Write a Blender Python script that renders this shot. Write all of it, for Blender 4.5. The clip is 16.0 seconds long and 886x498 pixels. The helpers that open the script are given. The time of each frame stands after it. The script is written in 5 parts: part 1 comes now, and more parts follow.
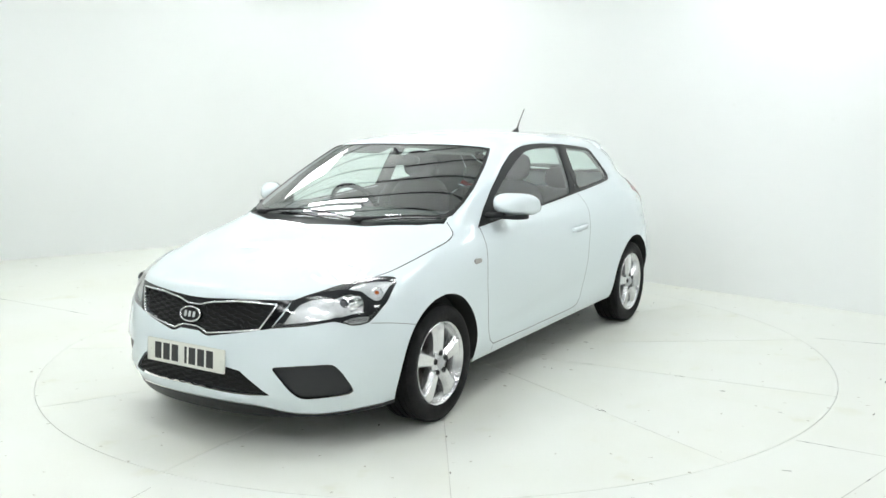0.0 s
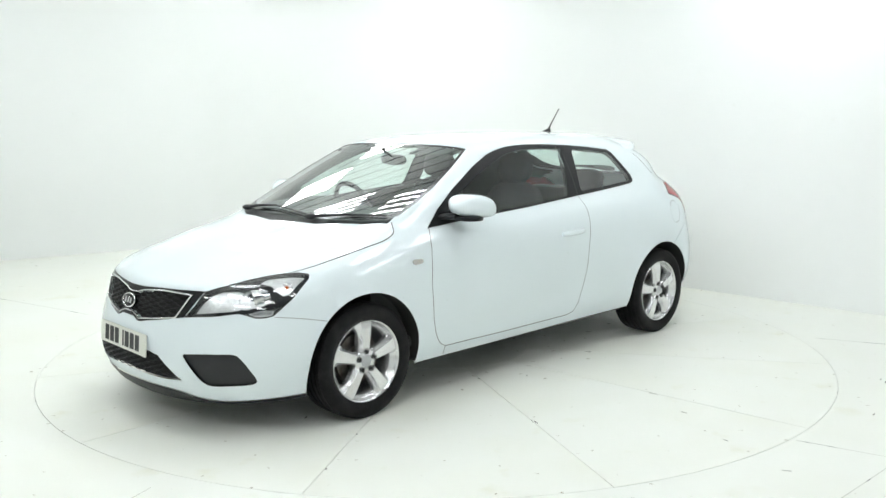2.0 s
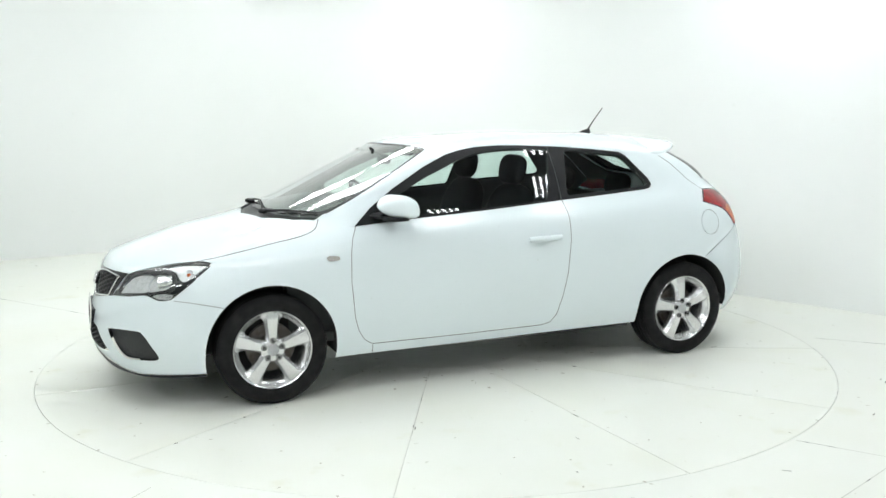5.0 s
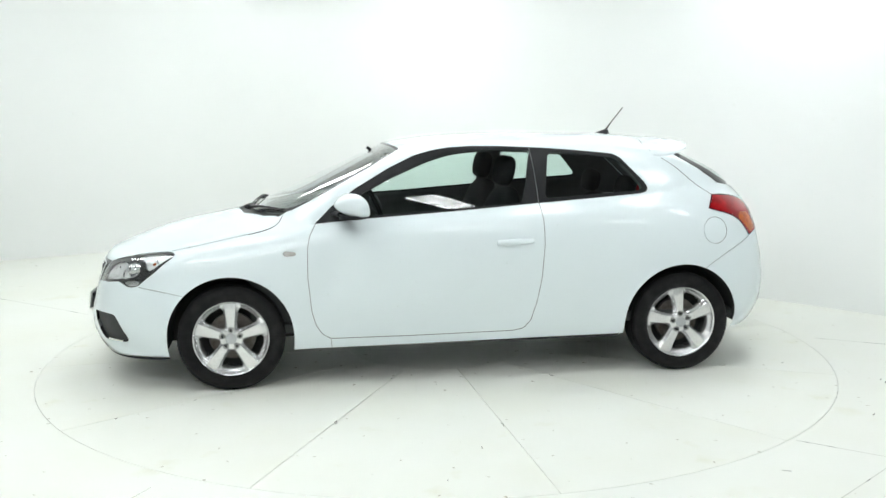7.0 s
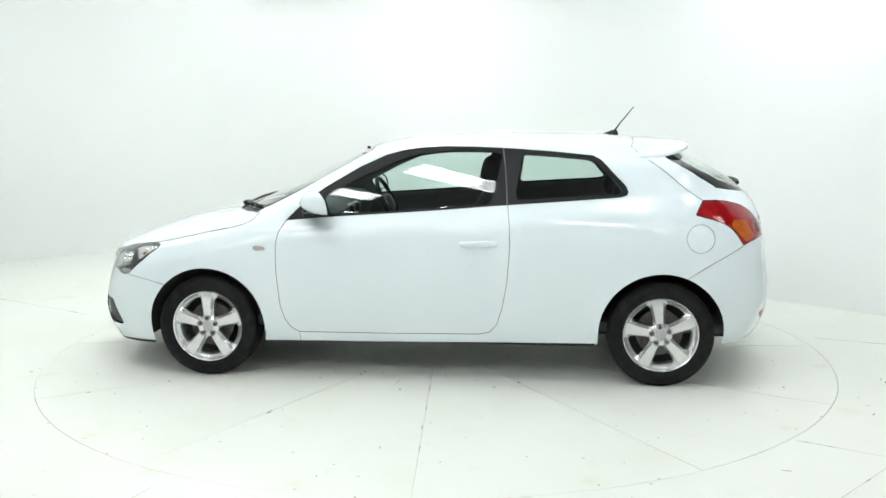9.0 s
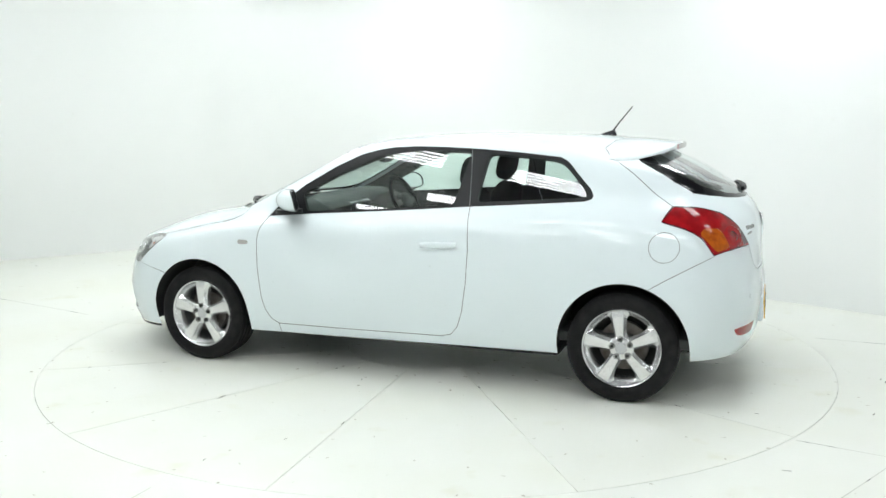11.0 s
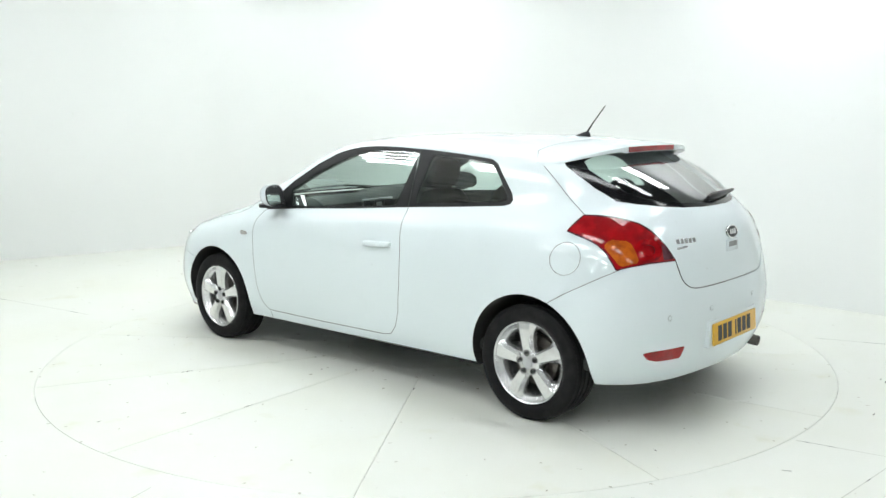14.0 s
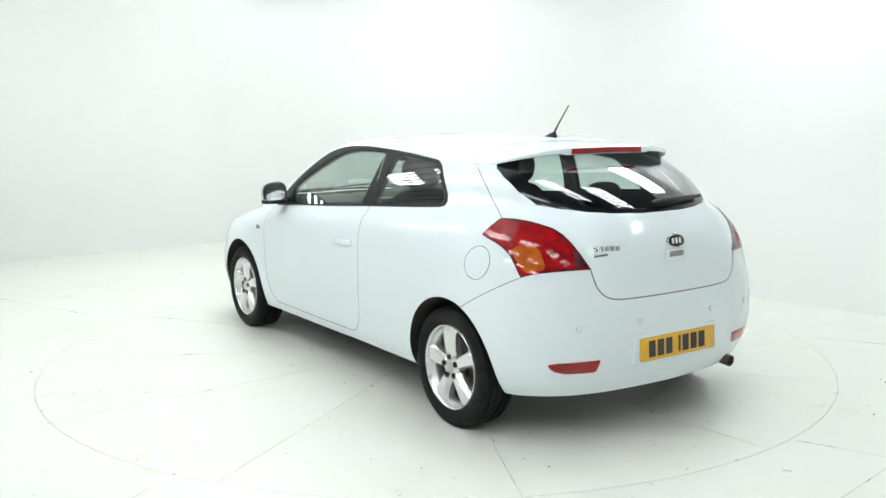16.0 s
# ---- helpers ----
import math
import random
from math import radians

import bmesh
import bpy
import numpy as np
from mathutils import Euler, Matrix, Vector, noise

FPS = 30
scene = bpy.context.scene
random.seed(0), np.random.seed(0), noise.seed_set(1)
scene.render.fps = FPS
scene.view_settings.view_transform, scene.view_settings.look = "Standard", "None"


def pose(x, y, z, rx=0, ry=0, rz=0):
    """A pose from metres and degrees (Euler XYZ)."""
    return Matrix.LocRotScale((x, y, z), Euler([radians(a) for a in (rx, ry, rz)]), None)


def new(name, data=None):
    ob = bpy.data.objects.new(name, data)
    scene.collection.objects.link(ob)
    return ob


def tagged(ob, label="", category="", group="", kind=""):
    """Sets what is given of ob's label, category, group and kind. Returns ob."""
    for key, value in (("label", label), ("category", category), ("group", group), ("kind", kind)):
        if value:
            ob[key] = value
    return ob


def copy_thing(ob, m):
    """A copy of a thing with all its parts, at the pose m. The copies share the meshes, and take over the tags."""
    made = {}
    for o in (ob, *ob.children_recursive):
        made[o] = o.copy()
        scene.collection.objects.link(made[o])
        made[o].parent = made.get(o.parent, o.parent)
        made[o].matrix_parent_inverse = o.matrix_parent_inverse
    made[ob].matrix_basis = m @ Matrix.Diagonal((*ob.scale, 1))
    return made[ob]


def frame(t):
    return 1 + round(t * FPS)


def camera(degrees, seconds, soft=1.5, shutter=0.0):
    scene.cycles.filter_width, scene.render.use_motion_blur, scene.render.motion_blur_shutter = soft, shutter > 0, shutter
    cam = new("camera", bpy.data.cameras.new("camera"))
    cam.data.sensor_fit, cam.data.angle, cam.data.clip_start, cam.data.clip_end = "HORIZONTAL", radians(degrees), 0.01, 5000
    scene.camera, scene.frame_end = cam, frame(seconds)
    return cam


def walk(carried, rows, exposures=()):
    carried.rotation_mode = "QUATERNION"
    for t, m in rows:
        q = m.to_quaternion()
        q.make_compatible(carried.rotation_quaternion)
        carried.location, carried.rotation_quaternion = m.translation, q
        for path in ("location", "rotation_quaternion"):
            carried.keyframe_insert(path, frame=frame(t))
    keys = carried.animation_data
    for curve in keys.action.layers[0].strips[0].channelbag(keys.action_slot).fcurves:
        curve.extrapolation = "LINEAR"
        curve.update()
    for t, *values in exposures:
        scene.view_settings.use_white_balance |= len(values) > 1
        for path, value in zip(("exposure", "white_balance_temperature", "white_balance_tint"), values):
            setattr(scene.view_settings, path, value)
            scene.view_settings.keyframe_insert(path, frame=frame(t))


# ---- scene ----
from mathutils.bvhtree import BVHTree

# ---------------------------------------------------------------- camera
FOV = 52.92
cam = camera(FOV, 16.0)
EYE = (0.0, -5.891, 1.522)
AIM = pose(*EYE, 90 - 8.39, 0, -0.41) @ pose(0, 0, 0, 0, 0, -0.28)
walk(cam, [(0.0, AIM), (16.0, AIM)])

TURN_RATE, TURN_START = -7.084, 237.21      # the turntable: degrees per second, degrees at 0 s
CAR_OFFSET = (-0.044, -0.007)               # the car's middle, off the turntable's axis
TABLE_R = 2.493

# ---------------------------------------------------------------- world and lamps
world = bpy.data.worlds.new("world")
scene.world = world
world.use_nodes = True
world.node_tree.nodes["Background"].inputs[0].default_value = (0.9, 0.96, 1.0, 1)
world.node_tree.nodes["Background"].inputs[1].default_value = 0.1
TUBE_LIGHT = 19.2                           # how brightly the tubes glow
LAMP_Z, LAMP_DROP = 3.30, 0.68
# rows of lamps hang parallel to the right-hand wall: each row's distance across and its lamps' places along it
# Row -0.8, rows -4.1 and -5.7, and row -2.45's outer lamps are added fill.
LAMP_ROWS = [(1.45, (-2.9,)), (2.42, (1.2,)), (0.85, (-4.05, 2.15, 4.22)), (-0.15, (-2.3, 1.75)), (-0.38, (-0.35,)), (-0.8, (5.9,)), (-2.45, (-4.2, -2.2, -0.2, 1.84, 3.85, 5.9)), (-4.1, (1.0, 3.1)), (-5.7, (0.0, 2.0, 4.0))]
LAMPS = [((along + across) * 0.7071, (across - along) * 0.7071, -45) for across, row in LAMP_ROWS for along in row]
scene.view_settings.exposure = -0.13


# ---------------------------------------------------------------- materials
def shader(name, color, rough=0.5, metal=0.0, coat=0.0, coat_rough=0.03, spec=0.5, emit=None, strength=0.0,
           grain=None, speck=None, bump=0.0, bump_scale=200.0, rough_vary=0.0, tint_rand=0.0):
    """A principled surface. grain: (scale, colour, amount) broad variation; speck: (scale, colour, from, to) small marks; bump: fine relief."""
    m = bpy.data.materials.new(name)
    m.use_nodes = True
    nt = m.node_tree
    b = nt.nodes["Principled BSDF"]
    b.inputs["Base Color"].default_value = (*color, 1)
    b.inputs["Roughness"].default_value = rough
    b.inputs["Metallic"].default_value = metal
    b.inputs["Coat Weight"].default_value = coat
    b.inputs["Coat Roughness"].default_value = coat_rough
    b.inputs["Specular IOR Level"].default_value = spec
    if emit:
        b.inputs["Emission Color"].default_value = (*emit, 1)
        b.inputs["Emission Strength"].default_value = strength
    tc = nt.nodes.new("ShaderNodeTexCoord")

    def wave(scale, detail=4.0):
        n = nt.nodes.new("ShaderNodeTexNoise")
        n.inputs["Scale"].default_value, n.inputs["Detail"].default_value = scale, detail
        nt.links.new(tc.outputs["Object"], n.inputs["Vector"])
        return n.outputs["Fac"]

    def ramp(fac, lo, hi):
        r = nt.nodes.new("ShaderNodeMapRange")
        r.inputs["From Min"].default_value, r.inputs["From Max"].default_value = lo, hi
        nt.links.new(fac, r.inputs["Value"])
        return r.outputs["Result"]

    col = None

    def over(fac, top):
        nonlocal col
        mix = nt.nodes.new("ShaderNodeMix")
        mix.data_type = "RGBA"
        nt.links.new(fac, mix.inputs["Factor"])
        if col:
            nt.links.new(col, mix.inputs["A"])
        else:
            mix.inputs["A"].default_value = (*color, 1)
        mix.inputs["B"].default_value = (*top, 1)
        col = mix.outputs["Result"]

    if grain:
        scale, top, amount = grain
        f = ramp(wave(scale), 0.42, 0.75)
        s = nt.nodes.new("ShaderNodeMath")
        s.operation = "MULTIPLY"
        s.inputs[1].default_value = amount
        nt.links.new(f, s.inputs[0])
        over(s.outputs[0], top)
    for one in ([speck] if isinstance(speck, tuple) else speck or []):
        scale, top, lo, hi = one
        over(ramp(wave(scale, 6.0), lo, hi), top)
    if col:
        nt.links.new(col, b.inputs["Base Color"])
    if rough_vary:
        r = nt.nodes.new("ShaderNodeMapRange")
        r.inputs["To Min"].default_value, r.inputs["To Max"].default_value = rough - rough_vary, rough + rough_vary
        nt.links.new(wave(3.0), r.inputs["Value"])
        nt.links.new(r.outputs["Result"], b.inputs["Roughness"])
    if bump:
        bp = nt.nodes.new("ShaderNodeBump")
        bp.inputs["Strength"].default_value, bp.inputs["Distance"].default_value = bump, 0.002
        nt.links.new(wave(bump_scale, 3.0), bp.inputs["Height"])
        nt.links.new(bp.outputs["Normal"], b.inputs["Normal"])
    return m


def pane(name, tint, gloss=1.0, rough=0.0, base=0.08):
    """Thin glass: what lies behind it, tinted, under a mirror layer."""
    m = bpy.data.materials.new(name)
    m.use_nodes = True
    nt = m.node_tree
    nt.nodes.remove(nt.nodes["Principled BSDF"])
    out = nt.nodes["Material Output"]
    clear, shine, mix, fr = (nt.nodes.new(k) for k in ("ShaderNodeBsdfTransparent", "ShaderNodeBsdfGlossy", "ShaderNodeMixShader", "ShaderNodeLayerWeight"))
    clear.inputs[0].default_value = (*tint, 1)
    shine.inputs["Color"].default_value = (gloss, gloss, gloss, 1)
    shine.inputs["Roughness"].default_value = rough
    fr.inputs["Blend"].default_value = 0.5             # the mirror layer grows towards a grazing view
    power, scale = nt.nodes.new("ShaderNodeMath"), nt.nodes.new("ShaderNodeMath")
    power.operation, scale.operation = "POWER", "MULTIPLY_ADD"
    power.inputs[1].default_value = 3.6
    scale.inputs[1].default_value, scale.inputs[2].default_value = 0.92, base
    nt.links.new(fr.outputs["Facing"], power.inputs[0])
    nt.links.new(power.outputs[0], scale.inputs[0])
    nt.links.new(scale.outputs[0], mix.inputs[0])
    nt.links.new(clear.outputs[0], mix.inputs[1])
    nt.links.new(shine.outputs[0], mix.inputs[2])
    nt.links.new(mix.outputs[0], out.inputs["Surface"])
    return m


PAINT = shader("white car paint", (0.765, 0.835, 0.86), 0.5, spec=0.0, coat=1.0, coat_rough=0.012, grain=(1.4, (0.74, 0.81, 0.83), 0.5),
               speck=(34.0, (0.66, 0.72, 0.72), 0.68, 0.82))
BLACK = shader("black plastic trim", (0.008, 0.0085, 0.0095), 0.42, spec=0.3, grain=(9.0, (0.016, 0.017, 0.018), 0.6), bump=0.15, bump_scale=700)
GRAIN_BLACK = shader("grained grey-black plastic", (0.018, 0.019, 0.021), 0.5, grain=(7.0, (0.026, 0.027, 0.029), 0.6), bump=0.5, bump_scale=900)
GLOSS_BLACK = shader("gloss black", (0.006, 0.006, 0.007), 0.15, grain=(6.0, (0.010, 0.010, 0.011), 0.5))
GAP = shader("panel gap", (0.27, 0.28, 0.29), 0.8, grain=(14.0, (0.16, 0.16, 0.165), 0.8))
DARK_GAP = shader("deep panel gap", (0.09, 0.095, 0.10), 0.8, grain=(14.0, (0.05, 0.05, 0.052), 0.8))
CHROME = shader("chrome", (0.82, 0.83, 0.84), 0.07, 1.0, grain=(12.0, (0.70, 0.71, 0.72), 0.5))
SATIN = shader("satin silver reflector", (0.88, 0.89, 0.90), 0.25, 0.35, grain=(40.0, (0.62, 0.63, 0.64), 0.8), bump=0.5, bump_scale=55)
LAMP_BEZEL = shader("grey-black lamp bezel", (0.010, 0.0105, 0.0115), 0.4, spec=0.25, grain=(12.0, (0.016, 0.0165, 0.0175), 0.6))
PROJECTOR = shader("dark projector glass", (0.10, 0.105, 0.11), 0.05, coat=1.0, grain=(30.0, (0.22, 0.22, 0.23), 0.6))
ALLOY = shader("silver alloy wheel", (0.74, 0.745, 0.75), 0.26, 0.8, coat=0.6, coat_rough=0.08, grain=(22.0, (0.64, 0.64, 0.64), 0.6),
               speck=(160.0, (0.36, 0.35, 0.33), 0.70, 0.80))
RUBBER = shader("tyre rubber", (0.009, 0.009, 0.0095), 0.62, grain=(18.0, (0.018, 0.0175, 0.017), 0.8), bump=0.3, bump_scale=300, spec=0.16)
DARK_STEEL = shader("dark brake iron", (0.12, 0.11, 0.10), 0.45, 0.7, grain=(30.0, (0.07, 0.05, 0.04), 0.8))
UNDER = shader("underbody", (0.018, 0.018, 0.018), 0.85, grain=(7.0, (0.03, 0.028, 0.025), 0.8))
GLASS = pane("green-tinted window glass", (0.80, 0.90, 0.865))
SCREEN = pane("windscreen glass", (0.80, 0.90, 0.865))
LENS = pane("clear lamp lens", (0.96, 0.97, 0.97))
RED_LENS = shader("red lamp lens", (0.25, 0.001, 0.004), 0.35, spec=0.06, coat=1.0, coat_rough=0.01, grain=(14.0, (0.50, 0.005, 0.009), 0.9), bump=0.12, bump_scale=110)
DEEP_RED = shader("deep red reflector ring", (0.36, 0.002, 0.005), 0.2, 0.0, spec=0.08, coat=0.4, grain=(45.0, (0.12, 0.0, 0.004), 0.9), bump=0.8, bump_scale=150)
AMBER_LENS = shader("amber lamp lens", (0.50, 0.105, 0.006), 0.3, spec=0.08, coat=0.4, grain=(28.0, (0.24, 0.03, 0.006), 0.9), bump=0.6, bump_scale=120)
DARK_LENS = shader("dark reversing lamp lens", (0.05, 0.006, 0.012), 0.2, spec=0.3, coat=0.5, grain=(26.0, (0.16, 0.05, 0.07), 0.8))
WHITE_PLATE = shader("white number plate", (0.78, 0.79, 0.72), 0.35, coat=0.4, grain=(10.0, (0.70, 0.71, 0.66), 0.5))
YELLOW_PLATE = shader("yellow number plate", (0.78, 0.44, 0.02), 0.35, coat=0.4, grain=(10.0, (0.70, 0.38, 0.02), 0.5))
PLATE_INK = shader("plate ink", (0.03, 0.03, 0.03), 0.5)
CABIN = shader("dark grey cabin plastic", (0.034, 0.037, 0.036), 0.6, grain=(8.0, (0.045, 0.049, 0.048), 0.6), bump=0.2, bump_scale=500)
LINING = shader("grey cabin lining", (0.06, 0.063, 0.061), 0.85, grain=(12.0, (0.08, 0.084, 0.081), 0.6), bump=0.4, bump_scale=600)
FABRIC = shader("black seat fabric", (0.009, 0.009, 0.010), 0.9, grain=(9.0, (0.014, 0.014, 0.015), 0.7), spec=0.15, bump=0.2, bump_scale=400)
SILVER_TRIM = shader("silver cabin trim", (0.5, 0.51, 0.52), 0.35, 0.6, grain=(20.0, (0.42, 0.43, 0.44), 0.6))
LETTERING = shader("dull chrome lettering", (0.42, 0.43, 0.43), 0.25, 0.8, grain=(60.0, (0.20, 0.20, 0.20), 0.7))
# grey tone that paints the shade inside the tailgate grip
SLOT_SHADE = shader("grip recess with painted shade", (0.30, 0.31, 0.31), 0.6, grain=(25.0, (0.16, 0.165, 0.165), 0.7))
INDICATOR = shader("clear indicator over chrome", (0.66, 0.65, 0.64), 0.2, 0.5, coat=0.5, grain=(90.0, (0.60, 0.44, 0.32), 0.6))
MIRROR = shader("mirror glass", (0.85, 0.87, 0.88), 0.02, 1.0)
WALL = shader("white studio wall paint", (0.825, 0.84, 0.83), 0.65, grain=(0.5, (0.80, 0.815, 0.80), 0.7), speck=[(7.0, (0.72, 0.74, 0.69), 0.72, 0.86)], bump=0.1, bump_scale=60)
FLOOR = shader("white painted floor", (0.82, 0.835, 0.78), 0.45, grain=(0.8, (0.79, 0.80, 0.71), 0.8), speck=[(2.6, (0.74, 0.74, 0.62), 0.64, 0.82), (16.0, (0.42, 0.39, 0.31), 0.70, 0.735)],
               rough_vary=0.12, bump=0.15, bump_scale=40)
TABLE = shader("white painted turntable board", (0.82, 0.835, 0.775), 0.42, grain=(1.2, (0.785, 0.795, 0.70), 0.8), speck=[(3.1, (0.72, 0.72, 0.58), 0.62, 0.80), (17.0, (0.40, 0.37, 0.29), 0.695, 0.73)],
               rough_vary=0.14, bump=0.15, bump_scale=40)
JOINT = shader("half-filled joint", (0.68, 0.68, 0.62), 0.8, grain=(2.2, (0.40, 0.39, 0.35), 0.9), speck=[(7.0, (0.04, 0.037, 0.033), 0.56, 0.61)])
RIM_GAP = shader("turntable gap", (0.30, 0.30, 0.27), 0.9, grain=(3.0, (0.6, 0.6, 0.55), 0.9))
CHIP = shader("chipped paint", (0.10, 0.095, 0.08), 0.8, grain=(30.0, (0.45, 0.43, 0.36), 1.0))
CEILING = shader("pale ceiling lining", (0.80, 0.81, 0.80), 0.8, grain=(0.7, (0.74, 0.75, 0.74), 0.7))
DARK_WALL = shader("dark workshop cladding", (0.045, 0.047, 0.05), 0.8, grain=(0.8, (0.07, 0.072, 0.075), 0.7))
BEAM = shader("dark roof purlin", (0.06, 0.06, 0.06), 0.7, grain=(3.0, (0.09, 0.09, 0.085), 0.6))
TRAY = shader("white lamp tray", (0.30, 0.30, 0.30), 0.5, grain=(6.0, (0.24, 0.24, 0.24), 0.5))
TUBE = shader("lit fluorescent tube", (0.9, 0.9, 0.9), 0.4, emit=(0.958, 1.0, 1.01), strength=TUBE_LIGHT)


# ---------------------------------------------------------------- the car's skin
def smooth(ts, ps, n):
    """A rounder curve (Catmull-Rom with uneven knots): n even samples of every span."""
    ts, ps = np.asarray(ts, float), np.asarray(ps, float)
    h = np.diff(ts)[:, None]
    d = np.diff(ps, axis=0) / h
    m = np.zeros_like(ps)
    m[0], m[-1] = d[0], d[-1]
    m[1:-1] = (d[:-1] * h[1:] + d[1:] * h[:-1]) / (h[1:] + h[:-1])
    out = []
    for i in range(len(ts) - 1):
        count = n if isinstance(n, int) else n[i]
        s = (np.arange(count) / count)[:, None]
        h00, h10, h01, h11 = 2*s**3 - 3*s**2 + 1, s**3 - 2*s**2 + s, -2*s**3 + 3*s**2, s**3 - s**2
        out.append(h00 * ps[i] + h10 * h[i] * m[i] + h01 * ps[i + 1] + h11 * h[i] * m[i + 1])
    out.append(ps[-1:])
    return np.concatenate(out)


def knots(ps, power=0.7):
    ps = np.asarray(ps, float)
    return np.concatenate([[0], np.cumsum(np.maximum(np.linalg.norm(np.diff(ps, axis=0), axis=1), 1e-4) ** power)])


# rows of the lower body, from the front's middle round the left side to the rear's middle; in each the heights from below to the belt
FRONT = [
    [(2.150, 0.00, 0.165), (2.215, 0.00, 0.25), (2.225, 0.00, 0.36), (2.205, 0.00, 0.47), (2.170, 0.00, 0.60), (2.125, 0.00, 0.71), (2.085, 0.00, 0.750)],
    [(2.130, 0.24, 0.165), (2.195, 0.24, 0.25), (2.205, 0.24, 0.36), (2.185, 0.24, 0.47), (2.145, 0.24, 0.60), (2.105, 0.24, 0.71), (2.070, 0.24, 0.748)],
    [(2.060, 0.46, 0.165), (2.125, 0.46, 0.25), (2.140, 0.46, 0.36), (2.125, 0.46, 0.47), (2.085, 0.46, 0.60), (2.045, 0.46, 0.70), (2.005, 0.45, 0.742)],
    [(1.930, 0.66, 0.170), (1.985, 0.665, 0.25), (2.010, 0.67, 0.36), (2.000, 0.67, 0.47), (1.970, 0.67, 0.59), (1.920, 0.66, 0.69), (1.860, 0.64, 0.752)],
    [(1.740, 0.785, 0.180), (1.780, 0.800, 0.25), (1.805, 0.82, 0.36), (1.810, 0.822, 0.47), (1.790, 0.815, 0.59), (1.760, 0.80, 0.69), (1.640, 0.785, 0.775)],
]
SIDE = [
    [(1.560, 0.815, 0.190), (1.560, 0.845, 0.27), (1.560, 0.873, 0.38), (1.560, 0.878, 0.50), (1.560, 0.868, 0.62), (1.540, 0.850, 0.72), (1.500, 0.800, 0.800)],
    [(1.330, 0.830, 0.200), (1.330, 0.855, 0.27), (1.330, 0.880, 0.38), (1.330, 0.888, 0.52), (1.330, 0.885, 0.64), (1.330, 0.865, 0.75), (1.320, 0.805, 0.842)],
    [(1.000, 0.825, 0.215), (1.000, 0.850, 0.28), (1.000, 0.870, 0.38), (1.000, 0.876, 0.52), (1.000, 0.876, 0.66), (1.000, 0.864, 0.825), (1.020, 0.800, 0.905)],
    [(0.700, 0.820, 0.218), (0.700, 0.848, 0.28), (0.700, 0.856, 0.36), (0.700, 0.873, 0.44), (0.700, 0.880, 0.68), (0.700, 0.869, 0.860), (0.780, 0.793, 0.941)],
    [(0.200, 0.820, 0.222), (0.200, 0.850, 0.28), (0.200, 0.852, 0.37), (0.200, 0.873, 0.475), (0.200, 0.884, 0.70), (0.200, 0.871, 0.898), (0.300, 0.790, 0.975)],
    [(-0.40, 0.820, 0.230), (-0.40, 0.852, 0.29), (-0.40, 0.855, 0.39), (-0.40, 0.877, 0.515), (-0.40, 0.886, 0.71), (-0.40, 0.868, 0.938), (-0.40, 0.788, 1.026)],
    [(-0.95, 0.825, 0.236), (-0.95, 0.855, 0.29), (-0.95, 0.868, 0.40), (-0.95, 0.881, 0.53), (-0.95, 0.884, 0.70), (-0.95, 0.852, 0.955), (-0.95, 0.756, 1.064)],
    [(-1.330, 0.830, 0.24), (-1.330, 0.858, 0.29), (-1.330, 0.880, 0.38), (-1.330, 0.890, 0.53), (-1.330, 0.882, 0.70), (-1.330, 0.832, 0.960), (-1.330, 0.728, 1.076)],
    [(-1.560, 0.810, 0.240), (-1.580, 0.838, 0.29), (-1.590, 0.862, 0.38), (-1.590, 0.874, 0.53), (-1.570, 0.856, 0.70), (-1.540, 0.812, 0.92), (-1.545, 0.712, 1.060)],
]
REAR = [
    [(-1.720, 0.750, 0.240), (-1.755, 0.780, 0.29), (-1.780, 0.806, 0.40), (-1.790, 0.812, 0.53), (-1.780, 0.796, 0.70), (-1.722, 0.758, 0.93), (-1.650, 0.670, 1.050)],
    [(-1.830, 0.640, 0.240), (-1.870, 0.660, 0.29), (-1.905, 0.680, 0.40), (-1.918, 0.685, 0.53), (-1.900, 0.672, 0.71), (-1.840, 0.630, 0.94), (-1.740, 0.580, 1.058)],
    [(-1.910, 0.450, 0.240), (-1.950, 0.455, 0.29), (-1.976, 0.460, 0.40), (-1.990, 0.460, 0.555), (-1.968, 0.450, 0.72), (-1.925, 0.430, 0.94), (-1.835, 0.420, 1.068)],
    [(-1.955, 0.230, 0.245), (-1.990, 0.230, 0.30), (-2.003, 0.230, 0.40), (-2.018, 0.230, 0.555), (-1.996, 0.230, 0.72), (-1.975, 0.220, 0.94), (-1.905, 0.220, 1.060)],
    [(-1.970, 0.000, 0.245), (-2.005, 0.000, 0.30), (-2.015, 0.000, 0.40), (-2.029, 0.000, 0.555), (-2.004, 0.000, 0.72), (-1.990, 0.000, 0.94), (-1.930, 0.000, 1.056)],
]
